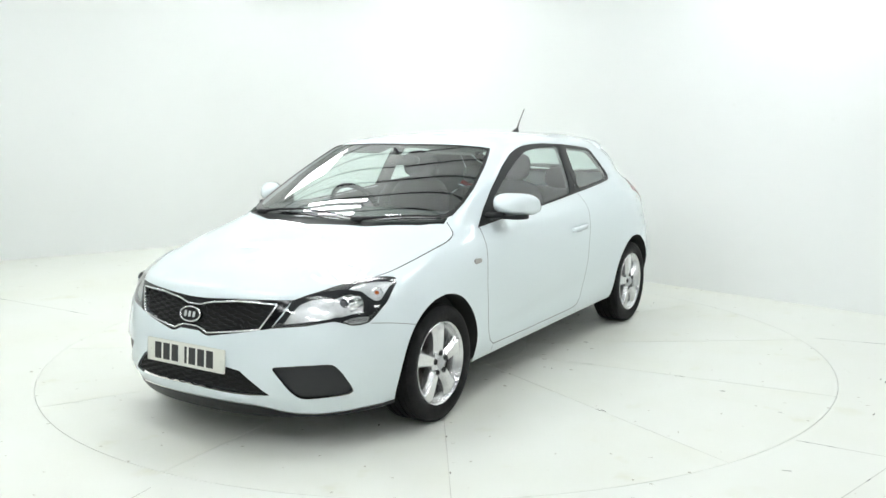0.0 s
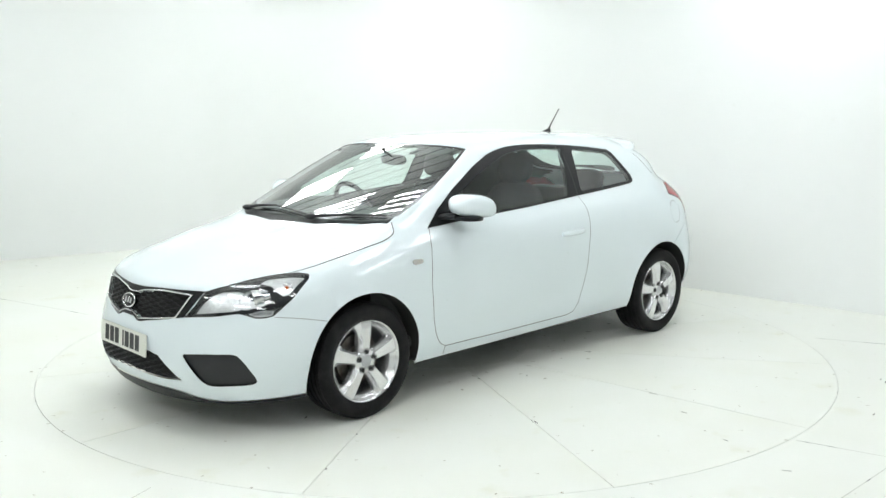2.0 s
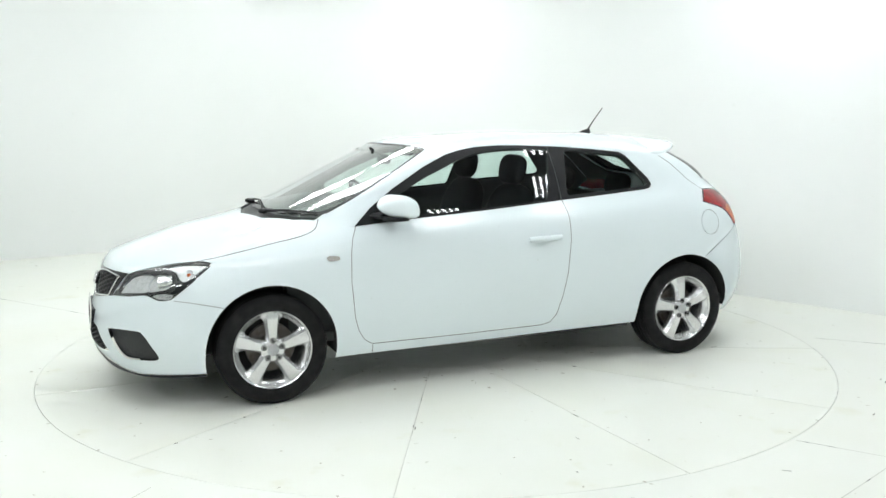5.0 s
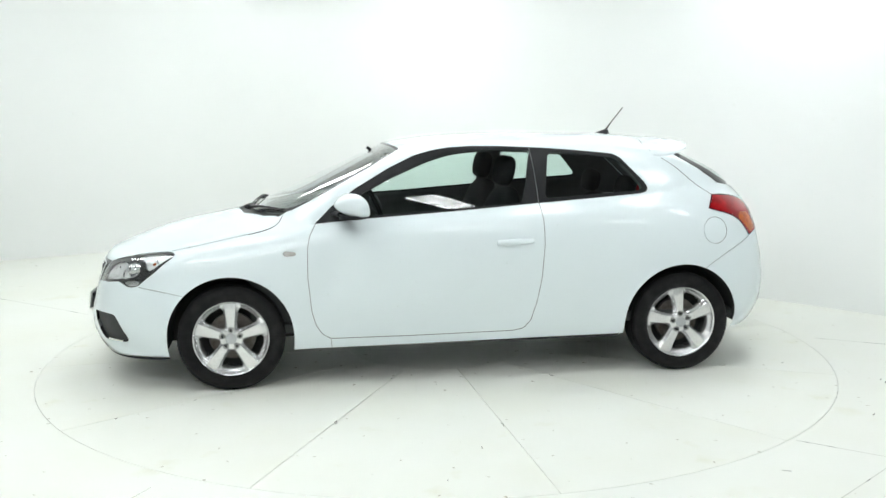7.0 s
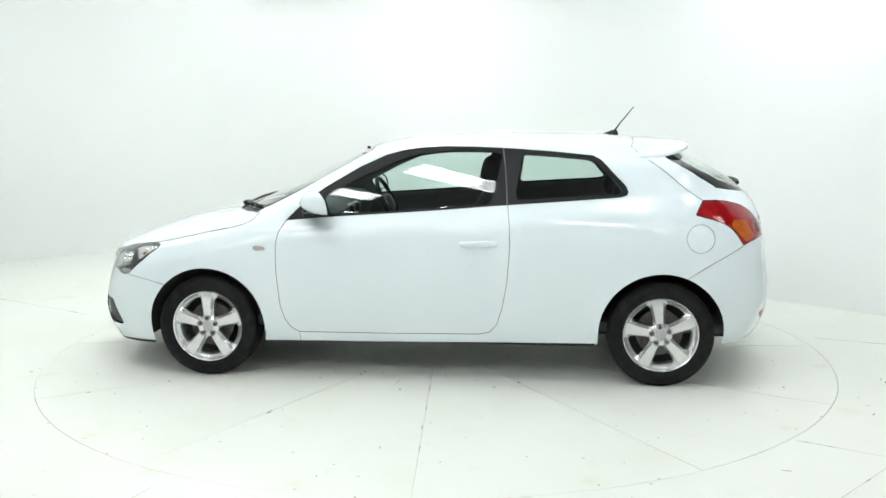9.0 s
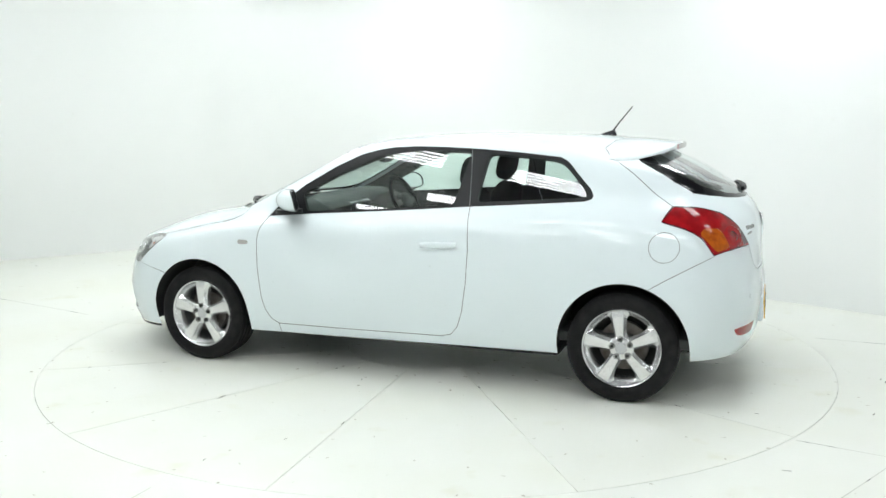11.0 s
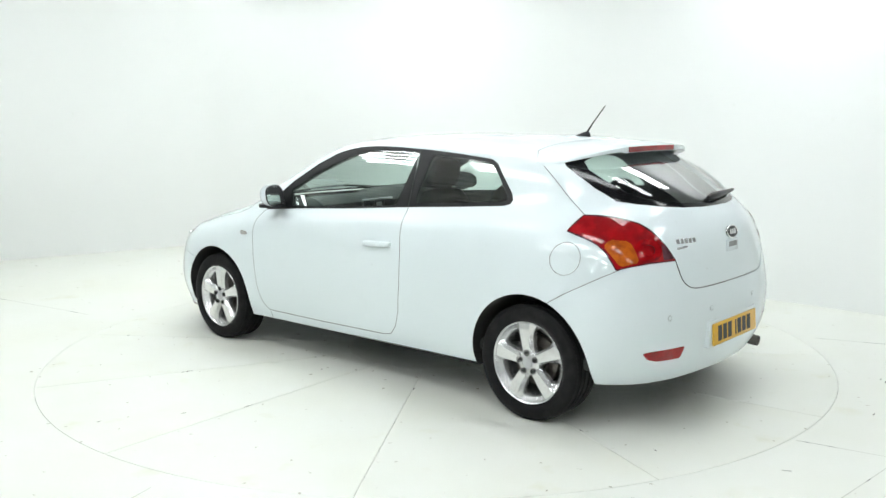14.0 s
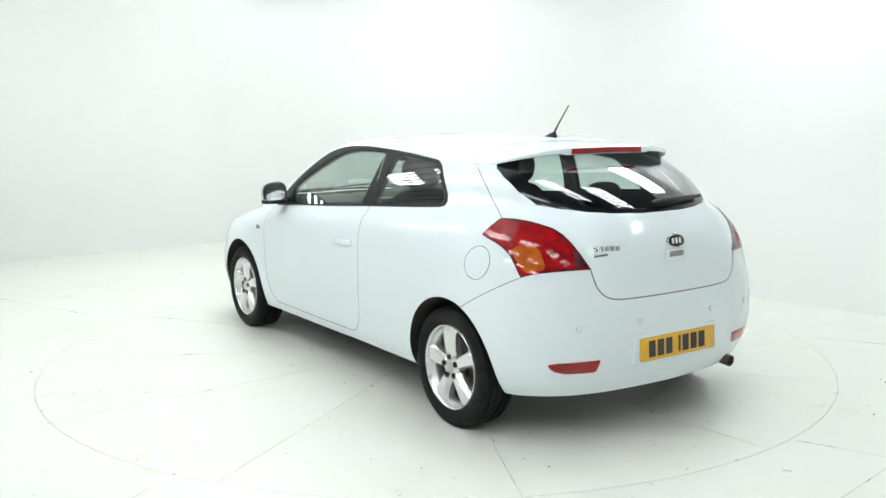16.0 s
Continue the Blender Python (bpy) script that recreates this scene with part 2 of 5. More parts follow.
# bows across the top, from the left belt to the middle line: bonnet, scuttle, windscreen, roof, rear window
BOWS = [
    [(1.440, 0.752, 0.838), (1.480, 0.690, 0.850), (1.620, 0.45, 0.862), (1.690, 0.24, 0.872), (1.720, 0.0, 0.876)],
    [(1.130, 0.755, 0.915), (1.160, 0.700, 0.925), (1.240, 0.56, 0.934), (1.350, 0.29, 0.938), (1.390, 0.0, 0.938)],
    [(0.960, 0.760, 0.950), (1.020, 0.710, 0.972), (1.070, 0.655, 0.977), (1.235, 0.30, 0.972), (1.285, 0.0, 0.969)],
    [(0.690, 0.762, 1.045), (0.660, 0.728, 1.112), (0.700, 0.680, 1.150), (0.785, 0.30, 1.166), (0.810, 0.0, 1.168)],
    [(0.250, 0.742, 1.160), (0.235, 0.662, 1.312), (0.318, 0.580, 1.343), (0.365, 0.30, 1.361), (0.376, 0.0, 1.366)],
    [(-0.25, 0.738, 1.185), (-0.25, 0.656, 1.353), (-0.24, 0.575, 1.392), (-0.23, 0.30, 1.420), (-0.23, 0.0, 1.427)],
    [(-0.70, 0.725, 1.195), (-0.70, 0.645, 1.325), (-0.70, 0.560, 1.380), (-0.70, 0.30, 1.413), (-0.70, 0.0, 1.422)],
    [(-1.12, 0.697, 1.182), (-1.15, 0.645, 1.272), (-1.19, 0.570, 1.342), (-1.24, 0.30, 1.382), (-1.26, 0.0, 1.392)],
    [(-1.40, 0.676, 1.150), (-1.455, 0.636, 1.202), (-1.52, 0.568, 1.236), (-1.62, 0.29, 1.250), (-1.64, 0.0, 1.254)],
]
BELT_ROWS = (1, 2, 3, 4, 5, 6, 7, 8)


def lower_grid():
    rows = FRONT + SIDE + REAR
    up = [smooth(knots(r, 0.8), r, [3, 4, 5, 6, 6, 6]) for r in rows]
    rows = np.array(up)
    ts = knots([r[3] for r in (FRONT + SIDE + REAR)], 0.9)
    n = [5] * 4 + [6, 8, 10, 10, 14, 16, 14, 10, 8] + [6] + [5] * 4
    return np.stack([smooth(ts, rows[:, j], n) for j in range(rows.shape[1])], 1), n


def skin():
    """Corners and faces of the left half of the body."""
    low, n = lower_grid()
    nf, nr = sum(n[:4]), sum(n[-4:])
    ns = len(low) - 1 - nf - nr
    belt = low[:, -1]
    side = belt[nf:nf + ns + 1]
    front, rear = belt[:nf + 1][::-1], belt[nf + ns:]          # from the side to the middle line
    # bows: their side ends are taken from the belt at the nearest x
    def across(points):
        return smooth(knots(points, 0.8), points, [5, 5, 5, 5, 5])[np.linspace(0, 25, nf + 1).round().astype(int)] if nf != 25 else smooth(knots(points, 0.8), points, 5)
    starts = [(1.36), 1.10, 0.826, 0.52, 0.20, -0.25, -0.72, -1.15, -1.38]
    at = [int(np.argmin(abs(side[:, 0] - x))) for x in starts]
    bows = [front] + [smooth(knots([side[a]] + b, 0.8), [side[a]] + b, nf // 5) for a, b in zip(at, BOWS)] + [rear]
    at = [0] + at + [ns]
    bows = np.array(bows)
    spans = list(np.diff(at))
    ts = knots([b[len(b) // 2] for b in bows], 0.9)
    top = np.stack([smooth(ts, bows[:, j], spans) for j in range(bows.shape[1])], 1)
    top[:, 0], top[0], top[-1] = side, front, rear
    verts, faces = list(map(tuple, low.reshape(-1, 3))), []
    w = low.shape[1]
    for i in range(len(low) - 1):
        for j in range(w - 1):
            faces.append((i * w + j, (i + 1) * w + j, (i + 1) * w + j + 1, i * w + j + 1))
    base, w2 = len(verts), top.shape[1]
    verts += list(map(tuple, top.reshape(-1, 3)))
    for i in range(len(top) - 1):
        for j in range(w2 - 1):
            faces.append((base + i * w2 + j, base + (i + 1) * w2 + j, base + (i + 1) * w2 + j + 1, base + i * w2 + j + 1))
    return verts, faces


# ---------------------------------------------------------------- mesh tools
def part(name, bm, material, parent=None, label="", sharp=None):
    """One mesh object from a bmesh, under a thing or a part."""
    me = bpy.data.meshes.new(name)
    bmesh.ops.recalc_face_normals(bm, faces=bm.faces) if sharp is not False else None
    if sharp:
        for e in bm.edges:
            e.smooth = not (len(e.link_faces) == 2 and e.calc_face_angle(0) > radians(sharp))
        for f in bm.faces:
            f.smooth = True
    bm.to_mesh(me)
    bm.free()
    me.materials.append(material)
    ob = new(name, me)
    ob.parent = parent
    return tagged(ob, label)


def box(bm, lo, hi, bevel=0.0, seg=2, m=None):
    """A box between two corners, edges rounded."""
    lo, hi = Vector(lo), Vector(hi)
    r = bmesh.ops.create_cube(bm, size=1.0, matrix=Matrix.Translation((lo + hi) / 2) @ Matrix.Diagonal((*(hi - lo), 1)))
    if bevel:
        edges = {e for v in r["verts"] for e in v.link_edges}
        r = bmesh.ops.bevel(bm, geom=list(edges), offset=bevel, segments=seg, profile=0.5, affect="EDGES")
    if m:
        bmesh.ops.transform(bm, matrix=m, verts=r["verts"])
    return r["verts"]


def tube(bm, path, radius, n=10, closed=False):
    """A round bar along a path; radius may be a list."""
    path = [Vector(p) for p in path]
    rings = []
    for i, p in enumerate(path):
        a = path[(i - 1) % len(path)] if closed or i else p
        b = path[(i + 1) % len(path)] if closed or i < len(path) - 1 else p
        t = (b - a).normalized()
        up = Vector((0, 0, 1)) if abs(t.z) < 0.95 else Vector((1, 0, 0))
        u = t.cross(up).normalized()
        w = u.cross(t)
        r = radius[i] if isinstance(radius, (list, tuple)) else radius
        rings.append([bm.verts.new(p + (u * math.cos(k * 2 * math.pi / n) + w * math.sin(k * 2 * math.pi / n)) * r) for k in range(n)])
    for i in range(len(rings) - (0 if closed else 1)):
        a, b = rings[i], rings[(i + 1) % len(rings)]
        for k in range(n):
            bm.faces.new((a[k], a[(k + 1) % n], b[(k + 1) % n], b[k]))
    if not closed:
        bm.faces.new(rings[0])
        bm.faces.new(rings[-1][::-1])


def lathe(bm, profile, n=64, close=False):
    """A profile of (radius, y) turned about the y axis."""
    rings = [[bm.verts.new((r * math.cos(k * 2 * math.pi / n), y, r * math.sin(k * 2 * math.pi / n))) for k in range(n)] for r, y in profile]
    for i in range(len(rings) - (0 if close else 1)):
        a, b = rings[i], rings[(i + 1) % len(rings)]
        for k in range(n):
            bm.faces.new((a[k], a[(k + 1) % n], b[(k + 1) % n], b[k]))
    return rings


def loft(bm, rings, cap=True, closed=True):
    """Skin over rings of equal count."""
    vs = [[bm.verts.new(p) for p in r] for r in rings]
    n = len(vs[0])
    for a, b in zip(vs, vs[1:]):
        for k in range(n if closed else n - 1):
            bm.faces.new((a[k], a[(k + 1) % n], b[(k + 1) % n], b[k]))
    if cap:
        bm.faces.new(vs[0])
        bm.faces.new(vs[-1][::-1])


def pillow(bm, centre, radii, power=3.0, n=28, m=14, tilt=None):
    """A rounded block (superellipsoid)."""
    rings = []
    sgn = lambda v, p: math.copysign(abs(v) ** (2 / p), v)
    t = tilt or Matrix.Identity(4)
    for j in range(1, m):
        a = -math.pi / 2 + math.pi * j / m
        rings.append([t @ Vector((radii[0] * sgn(math.cos(a), power) * sgn(math.cos(k * 2 * math.pi / n), power),
                                  radii[1] * sgn(math.cos(a), power) * sgn(math.sin(k * 2 * math.pi / n), power),
                                  radii[2] * sgn(math.sin(a), power))) + Vector(centre) for k in range(n)])
    loft(bm, rings)


def rounded(points, r, rounds=2):
    """A closed outline with its corners cut round."""
    pts = [Vector(p) for p in points]
    for k in range(rounds):
        out, rr = [], r / (1 + 1.2 * k)
        for i, p in enumerate(pts):
            a, b = pts[i - 1], pts[(i + 1) % len(pts)]
            la, lb = (a - p).length, (b - p).length
            out += [p + (a - p) * min(rr / la, 0.3), p + (b - p) * min(rr / lb, 0.3)] if la > 1e-6 and lb > 1e-6 else [p]
        pts = out
    return pts


# ---------------------------------------------------------------- cutting the skin into panels
def axes(az, el):
    ca, sa, ce, se = (f(radians(x)) for x in (az, el) for f in (math.cos, math.sin))
    return Vector((ca * ce, sa * ce, se)), Vector((-sa, ca, 0)), Vector((-ca * se, -sa * se, ce))


def inside(p, poly):
    hit = False
    for (x0, y0), (x1, y1) in zip(poly, poly[1:] + poly[:1]):
        if (y0 > p[1]) != (y1 > p[1]) and p[0] < (x1 - x0) * (p[1] - y0) / (y1 - y0) + x0:
            hit = not hit
    return hit


class Skin:
    """The left half of the body, cut along outlines that are thrown on it from a given side."""

    def __init__(self):
        verts, faces = skin()
        me = bpy.data.meshes.new("skin")
        me.from_pydata(verts, [], faces)
        self.bm = bm = bmesh.new()
        bm.from_mesh(me)
        bmesh.ops.remove_doubles(bm, verts=bm.verts, dist=2e-4)
        self.fair(bm)
        bm.normal_update()
        self.nrm = bm.verts.layers.float_vector.new("nrm")
        normals = {}
        for v in bm.verts:
            n = v.normal.copy()
            if abs(v.co.y) < 1e-4:
                n.y = 0
            normals[v] = n.normalized()
        for _ in range(5):                                 # even out the sheen
            fresh = {}
            for v in bm.verts:
                n = normals[v] * 2
                for e in v.link_edges:
                    n = n + normals[e.other_vert(v)]
                if abs(v.co.y) < 1e-4:
                    n.y = 0
                fresh[v] = n.normalized()
            normals = fresh
        for v in bm.verts:
            v[self.nrm] = normals[v]
        self.label = bm.faces.layers.int.new("label")
        self.names = ["body_shell"]
        self.tree = BVHTree.FromBMesh(bm)

    @staticmethod
    def fair(bm, stiff=45.0):
        """Bend the skin like a sheet: take out small waves, both halves together, the lower edge held."""
        bm.verts.index_update()
        n = len(bm.verts)
        p = np.array([v.co for v in bm.verts])
        middle = abs(p[:, 1]) < 1e-4
        a = np.array([e.verts[0].index for e in bm.edges])
        b = np.array([e.verts[1].index for e in bm.edges])
        w = 1.0 / np.maximum(np.linalg.norm(p[a] - p[b], axis=1), 4e-3)
        w[middle[a] & middle[b]] *= 0.5                    # an edge in the middle plane is shared by the two halves
        held = np.zeros(n, bool)
        for e in bm.edges:
            if e.is_boundary and not (middle[e.verts[0].index] and middle[e.verts[1].index]):
                held[e.verts[0].index] = held[e.verts[1].index] = True
        deg = np.bincount(a, w, n) + np.bincount(b, w, n)

        def bend(x, odd):
            y = np.bincount(a, w * (x[a] - x[b]), n) + np.bincount(b, w * (x[b] - x[a]), n)
            y = y / deg
            if odd:
                y[middle] = 0
            return y

        def bend_back(x, odd):
            x = np.where(middle & odd, 0, x) / deg
            return np.bincount(a, w * (x[a] - x[b]), n) + np.bincount(b, w * (x[b] - x[a]), n)

        keep = np.where(held, 1e4, 1.0)
        for k in range(3):
            odd = k == 1
            full = lambda x: stiff * bend_back(bend(x, odd), odd) + keep * x
            x, r = p[:, k].copy(), None
            r = keep * p[:, k] - full(x)
            scale = 1.0 / (keep + stiff * 1.3)
            z = scale * r
            d, rz = z.copy(), r @ z
            for _ in range(140):
                q = full(d)
                step = rz / (d @ q + 1e-30)
                x, r = x + step * d, r - step * q
                z = scale * r
                new_rz = r @ z
                d, rz = z + d * new_rz / (rz + 1e-30), new_rz
            if odd:
                x[middle] = 0
            p[:, k] = x
        for v, q in zip(bm.verts, p):
            v.co = q

    def glaze(self, names, axis, powers, shift=(0, 0)):
        """Lay named panels on one smooth curved sheet: the given axis as a polynomial of the two others."""
        ids = {self.names.index(n) for n in names if n in self.names}
        vs = {v for f in self.bm.faces if f[self.label] in ids for v in f.verts}
        vs = list(vs)
        p = np.array([v.co for v in vs])
        u, v2 = [k for k in (0, 1, 2) if k != axis]
        cu, cv = shift
        rows = lambda q: np.stack([(q[:, u] - cu) ** i * (q[:, v2] - cv) ** j for i, j in powers], 1)
        coef = np.linalg.lstsq(rows(p), p[:, axis], rcond=None)[0]
        for k, v in enumerate(vs):
            q = p[k]
            du = sum(c * i * (q[u] - cu) ** max(i - 1, 0) * (q[v2] - cv) ** j for c, (i, j) in zip(coef, powers) if i)
            dv = sum(c * j * (q[u] - cu) ** i * (q[v2] - cv) ** max(j - 1, 0) for c, (i, j) in zip(coef, powers) if j)
            n = Vector((0, 0, 0))
            n[axis], n[u], n[v2] = 1.0, -du, -dv
            old = Vector(v[self.nrm])
            v[self.nrm] = n.normalized() * (1 if n.dot(old) > 0 else -1)
            v.co[axis] = float(rows(p[k:k + 1])[0] @ coef)
        return coef

    def on(self, p, az=None, el=0.0, lift=0.0):
        """The point of the skin hit from a side, or the nearest one, lifted along its normal; and the normal."""
        if az is None:
            loc, n, _, _ = self.tree.find_nearest(Vector(p))
        else:
            d = axes(az, el)[0]
            loc, n, _, _ = self.tree.ray_cast(Vector(p) + d * 0.6, -d)
            if loc is None:
                loc, n, _, _ = self.tree.find_nearest(Vector(p))
        return loc + n * lift, n

    def cut(self, name, points, az, el=0.0, where=None, keep=(), only=None):
        """Name the faces within an outline of points, seen from (az, el)."""
        d, e1, e2 = axes(az, el)
        poly = [(Vector(p).dot(e1), Vector(p).dot(e2)) for p in points]
        bm = self.bm
        lo = [min(q[i] for q in poly) - 0.002 for i in (0, 1)]
        hi = [max(q[i] for q in poly) + 0.002 for i in (0, 1)]

        def span(f):
            a = [v.co.dot(e1) for v in f.verts]
            b = [v.co.dot(e2) for v in f.verts]
            return min(a), max(a), min(b), max(b)

        cand = {}
        for f in bm.faces:
            if f.normal.dot(d) > 0.03 and (where is None or where(f.calc_center_median())):
                s = span(f)
                if s[0] < hi[0] and s[1] > lo[0] and s[2] < hi[1] and s[3] > lo[1]:
                    cand[f] = s
        for (x0, y0), (x1, y1) in zip(poly, poly[1:] + poly[:1]):
            if math.hypot(x1 - x0, y1 - y0) < 1e-5:
                continue
            bx = (min(x0, x1) - 1e-3, max(x0, x1) + 1e-3, min(y0, y1) - 1e-3, max(y0, y1) + 1e-3)
            sel = [f for f, s in cand.items() if s[0] < bx[1] and s[1] > bx[0] and s[2] < bx[3] and s[3] > bx[2]]
            if not sel:
                continue
            no = (e1 * (y0 - y1) + e2 * (x1 - x0)).normalized()
            geom = list({v for f in sel for v in f.verts}) + list({e for f in sel for e in f.edges}) + sel
            r = bmesh.ops.bisect_plane(bm, geom=geom, dist=2e-5, plane_co=e1 * x0 + e2 * y0, plane_no=no)
            for f in r["geom"]:
                if isinstance(f, bmesh.types.BMFace):
                    f.normal_update()
                    cand[f] = span(f)
        if name not in self.names:
            self.names.append(name)
        k = self.names.index(name)
        keep_ids = {self.names.index(x) for x in keep if x in self.names}
        only_ids = {self.names.index(x) for x in only if x in self.names} if only else None
        for f in cand:
            c = f.calc_center_median()
            if f[self.label] not in keep_ids and (only_ids is None or f[self.label] in only_ids) and inside((c.dot(e1), c.dot(e2)), poly):
                f[self.label] = k

    def line(self, name, points, az, el=0.0, width=0.0038, closed=False, **more):
        """A narrow band along a line."""
        d, e1, e2 = axes(az, el)
        pts = [Vector(p) for p in points]
        flat = [(p.dot(e1), p.dot(e2)) for p in pts]
        left, right = [], []
        n = len(flat)
        for i, (x, y) in enumerate(flat):
            a = flat[(i - 1) % n] if closed or i else flat[i]
            b = flat[(i + 1) % n] if closed or i < n - 1 else flat[i]
            t = Vector((b[0] - a[0], b[1] - a[1])).normalized()
            left.append(e1 * (x - t.y * width / 2) + e2 * (y + t.x * width / 2))
            right.append(e1 * (x + t.y * width / 2) + e2 * (y - t.x * width / 2))
        if closed:
            left.append(left[0])
            right.append(right[0])
        for i in range(len(left) - 1):
            self.cut(name, [left[i], left[i + 1], right[i + 1], right[i]], az, el, **more)

    def name_where(self, name, test, only=("body_shell",)):
        if name not in self.names:
            self.names.append(name)
        k, ids = self.names.index(name), {self.names.index(x) for x in only}
        for f in self.bm.faces:
            if f[self.label] in ids and test(f.calc_center_median(), f.normal):
                f[self.label] = k

    def take(self, names, sides="both", lift=0.0, test=None, flip=False):
        """Mesh data (corners, faces, normals) of named panels: the left one, its mirror image, or both joined."""
        ids = {self.names.index(n) for n in names if n in self.names}
        verts, faces, norms, index = [], [], [], {}
        for f in self.bm.faces:
            if f[self.label] in ids and (test is None or test(f.calc_center_median())):
                for s in ((1, -1) if sides == "both" else (1,) if sides == "left" else (-1,)):
                    row = []
                    for v in f.verts:
                        key = (v.index, s if v.co.y > 1e-4 else 1)
                        if key not in index:
                            n = Vector(v[self.nrm]).normalized()
                            p = v.co + n * lift
                            index[key] = len(verts)
                            verts.append((p.x, p.y * s, p.z))
                            norms.append((n.x, n.y * s, n.z))
                        row.append(index[key])
                    faces.append(row if (s == 1) != flip else row[::-1])
        if flip:
            norms = [(-a, -b, -c) for a, b, c in norms]
        return verts, faces, norms

    def panel(self, name, names, material, parent, sides="both", lift=0.0, label="", test=None, flip=False):
        verts, faces, norms = self.take(names, sides, lift, test, flip)
        me = bpy.data.meshes.new(name)
        me.from_pydata(verts, [], faces)
        for p in me.polygons:
            p.use_smooth = True
        me.materials.append(material)
        if len(me.vertices) == len(norms):
            me.normals_split_custom_set_from_vertices(norms)
        ob = new(name, me)
        ob.parent = parent
        return tagged(ob, label)


# ---------------------------------------------------------------- the car
def arch_outline(x):
    """The wheel opening: a circle that widens a little towards the sill."""
    pts = []
    for k in range(33):
        a = radians(-24 + 228 * k / 32)
        r = 0.351 + 0.013 * max(0.0, -math.sin(a) * 2.5)
        pts.append((x + r * math.cos(a), 0, 0.303 + r * math.sin(a)))
    return pts + [(x - 0.36, 0, 0.0), (x + 0.36, 0, 0.0)]


def curve(points, n=5):
    """A smooth open line through a few points."""
    return [Vector(p) for p in smooth(knots(points, 0.5), points, n)]


def cut_skin():
    s = Skin()
    door = [(0.839, 0, 0.932), (0.874, 0, 0.87), (0.888, 0, 0.80), (0.890, 0, 0.64), (0.872, 0, 0.44), (0.850, 0, 0.36), (0.815, 0, 0.305), (0.767, 0, 0.276),
            (0.3, 0, 0.276), (-0.295, 0, 0.283), (-0.355, 0, 0.296), (-0.398, 0, 0.345), (-0.428, 0, 0.44), (-0.456, 0, 0.596), (-0.471, 0, 0.791), (-0.467, 0, 0.92), (-0.455, 0, 1.03)]
    door_in = door + [(-0.43, 0, 1.34), (-0.25, 0, 1.352), (0.05, 0, 1.347), (0.24, 0, 1.314), (0.41, 0, 1.24), (0.61, 0, 1.125)]
    s.cut("door", door_in, 90)
    # bonnet
    hood = curve([(1.70, 0.712, 0), (1.60, 0.742, 0), (1.46, 0.765, 0), (1.28, 0.781, 0), (1.13, 0.783, 0), (1.06, 0.762, 0), (1.025, 0.705, 0)])
    s.cut("bonnet", hood + [(1.14, 0.60, 0), (1.27, 0.35, 0), (1.33, 0, 0), (1.33, -0.05, 0), (2.17, -0.05, 0), (2.15, 0.25, 0), (2.05, 0.50, 0), (1.86, 0.66, 0)], 0, 90)
    s.cut("scuttle", [(1.05, 0.70, 0), (1.14, 0.60, 0), (1.27, 0.35, 0), (1.33, 0, 0), (1.33, -0.05, 0), (1.10, -0.05, 0), (1.0, 0.5, 0), (0.98, 0.69, 0)], 0, 90)
    # windscreen with its black edge
    edge = [(0.382, -0.05, 0), (0.382, 0.0, 0), (0.378, 0.15, 0), (0.366, 0.32, 0), (0.345, 0.48, 0), (0.318, 0.584, 0), (0.54, 0.652, 0), (0.706, 0.690, 0), (0.843, 0.706, 0), (0.96, 0.706, 0), (1.035, 0.676, 0),
            (1.12, 0.56, 0), (1.20, 0.36, 0), (1.245, 0.15, 0), (1.25, 0, 0), (1.25, -0.05, 0)]
    glass = [(0.404, -0.05, 0), (0.404, 0.0, 0), (0.400, 0.15, 0), (0.388, 0.32, 0), (0.368, 0.48, 0), (0.350, 0.570, 0), (0.55, 0.632, 0), (0.71, 0.668, 0), (0.84, 0.683, 0), (0.94, 0.682, 0), (1.00, 0.652, 0),
             (1.085, 0.54, 0), (1.165, 0.35, 0), (1.205, 0.15, 0), (1.21, 0, 0), (1.21, -0.05, 0)]
    s.cut("screen_edge", edge, 0, 90)
    s.cut("windscreen", glass, 0, 90)
    # side windows
    band = [(0.845, 0, 0.931), (0.53, 0, 0.957), (0.03, 0, 0.990), (-0.45, 0, 1.027), (-0.78, 0, 1.048), (-1.09, 0, 1.069), (-1.128, 0, 1.080), (-1.138, 0, 1.100), (-1.122, 0, 1.135), (-1.05, 0, 1.21), (-0.985, 0, 1.280),
            (-0.94, 0, 1.303), (-0.72, 0, 1.326), (-0.50, 0, 1.343), (-0.25, 0, 1.355), (-0.08, 0, 1.357), (0.06, 0, 1.350), (0.16, 0, 1.334), (0.26, 0, 1.308), (0.41, 0, 1.240), (0.61, 0, 1.125), (0.75, 0, 1.025)]
    s.cut("window_frame", band, 90)
    s.cut("door_glass", rounded([(0.580, 0, 0.970), (0.19, 0, 0.992), (-0.355, 0, 1.032), (-0.385, 0, 1.14), (-0.425, 0, 1.328), (-0.28, 0, 1.334), (-0.12, 0, 1.334), (0.00, 0, 1.324), (0.10, 0, 1.304), (0.20, 0, 1.272), (0.402, 0, 1.186), (0.620, 0, 1.070)], 0.012, 1), 90)
    s.cut("quarter_glass", rounded([(-0.492, 0, 1.052), (-0.78, 0, 1.070), (-1.085, 0, 1.088), (-1.108, 0, 1.108), (-1.03, 0, 1.20), (-0.972, 0, 1.262), (-0.925, 0, 1.286), (-0.72, 0, 1.306), (-0.535, 0, 1.319)], 0.018, 2), 90)
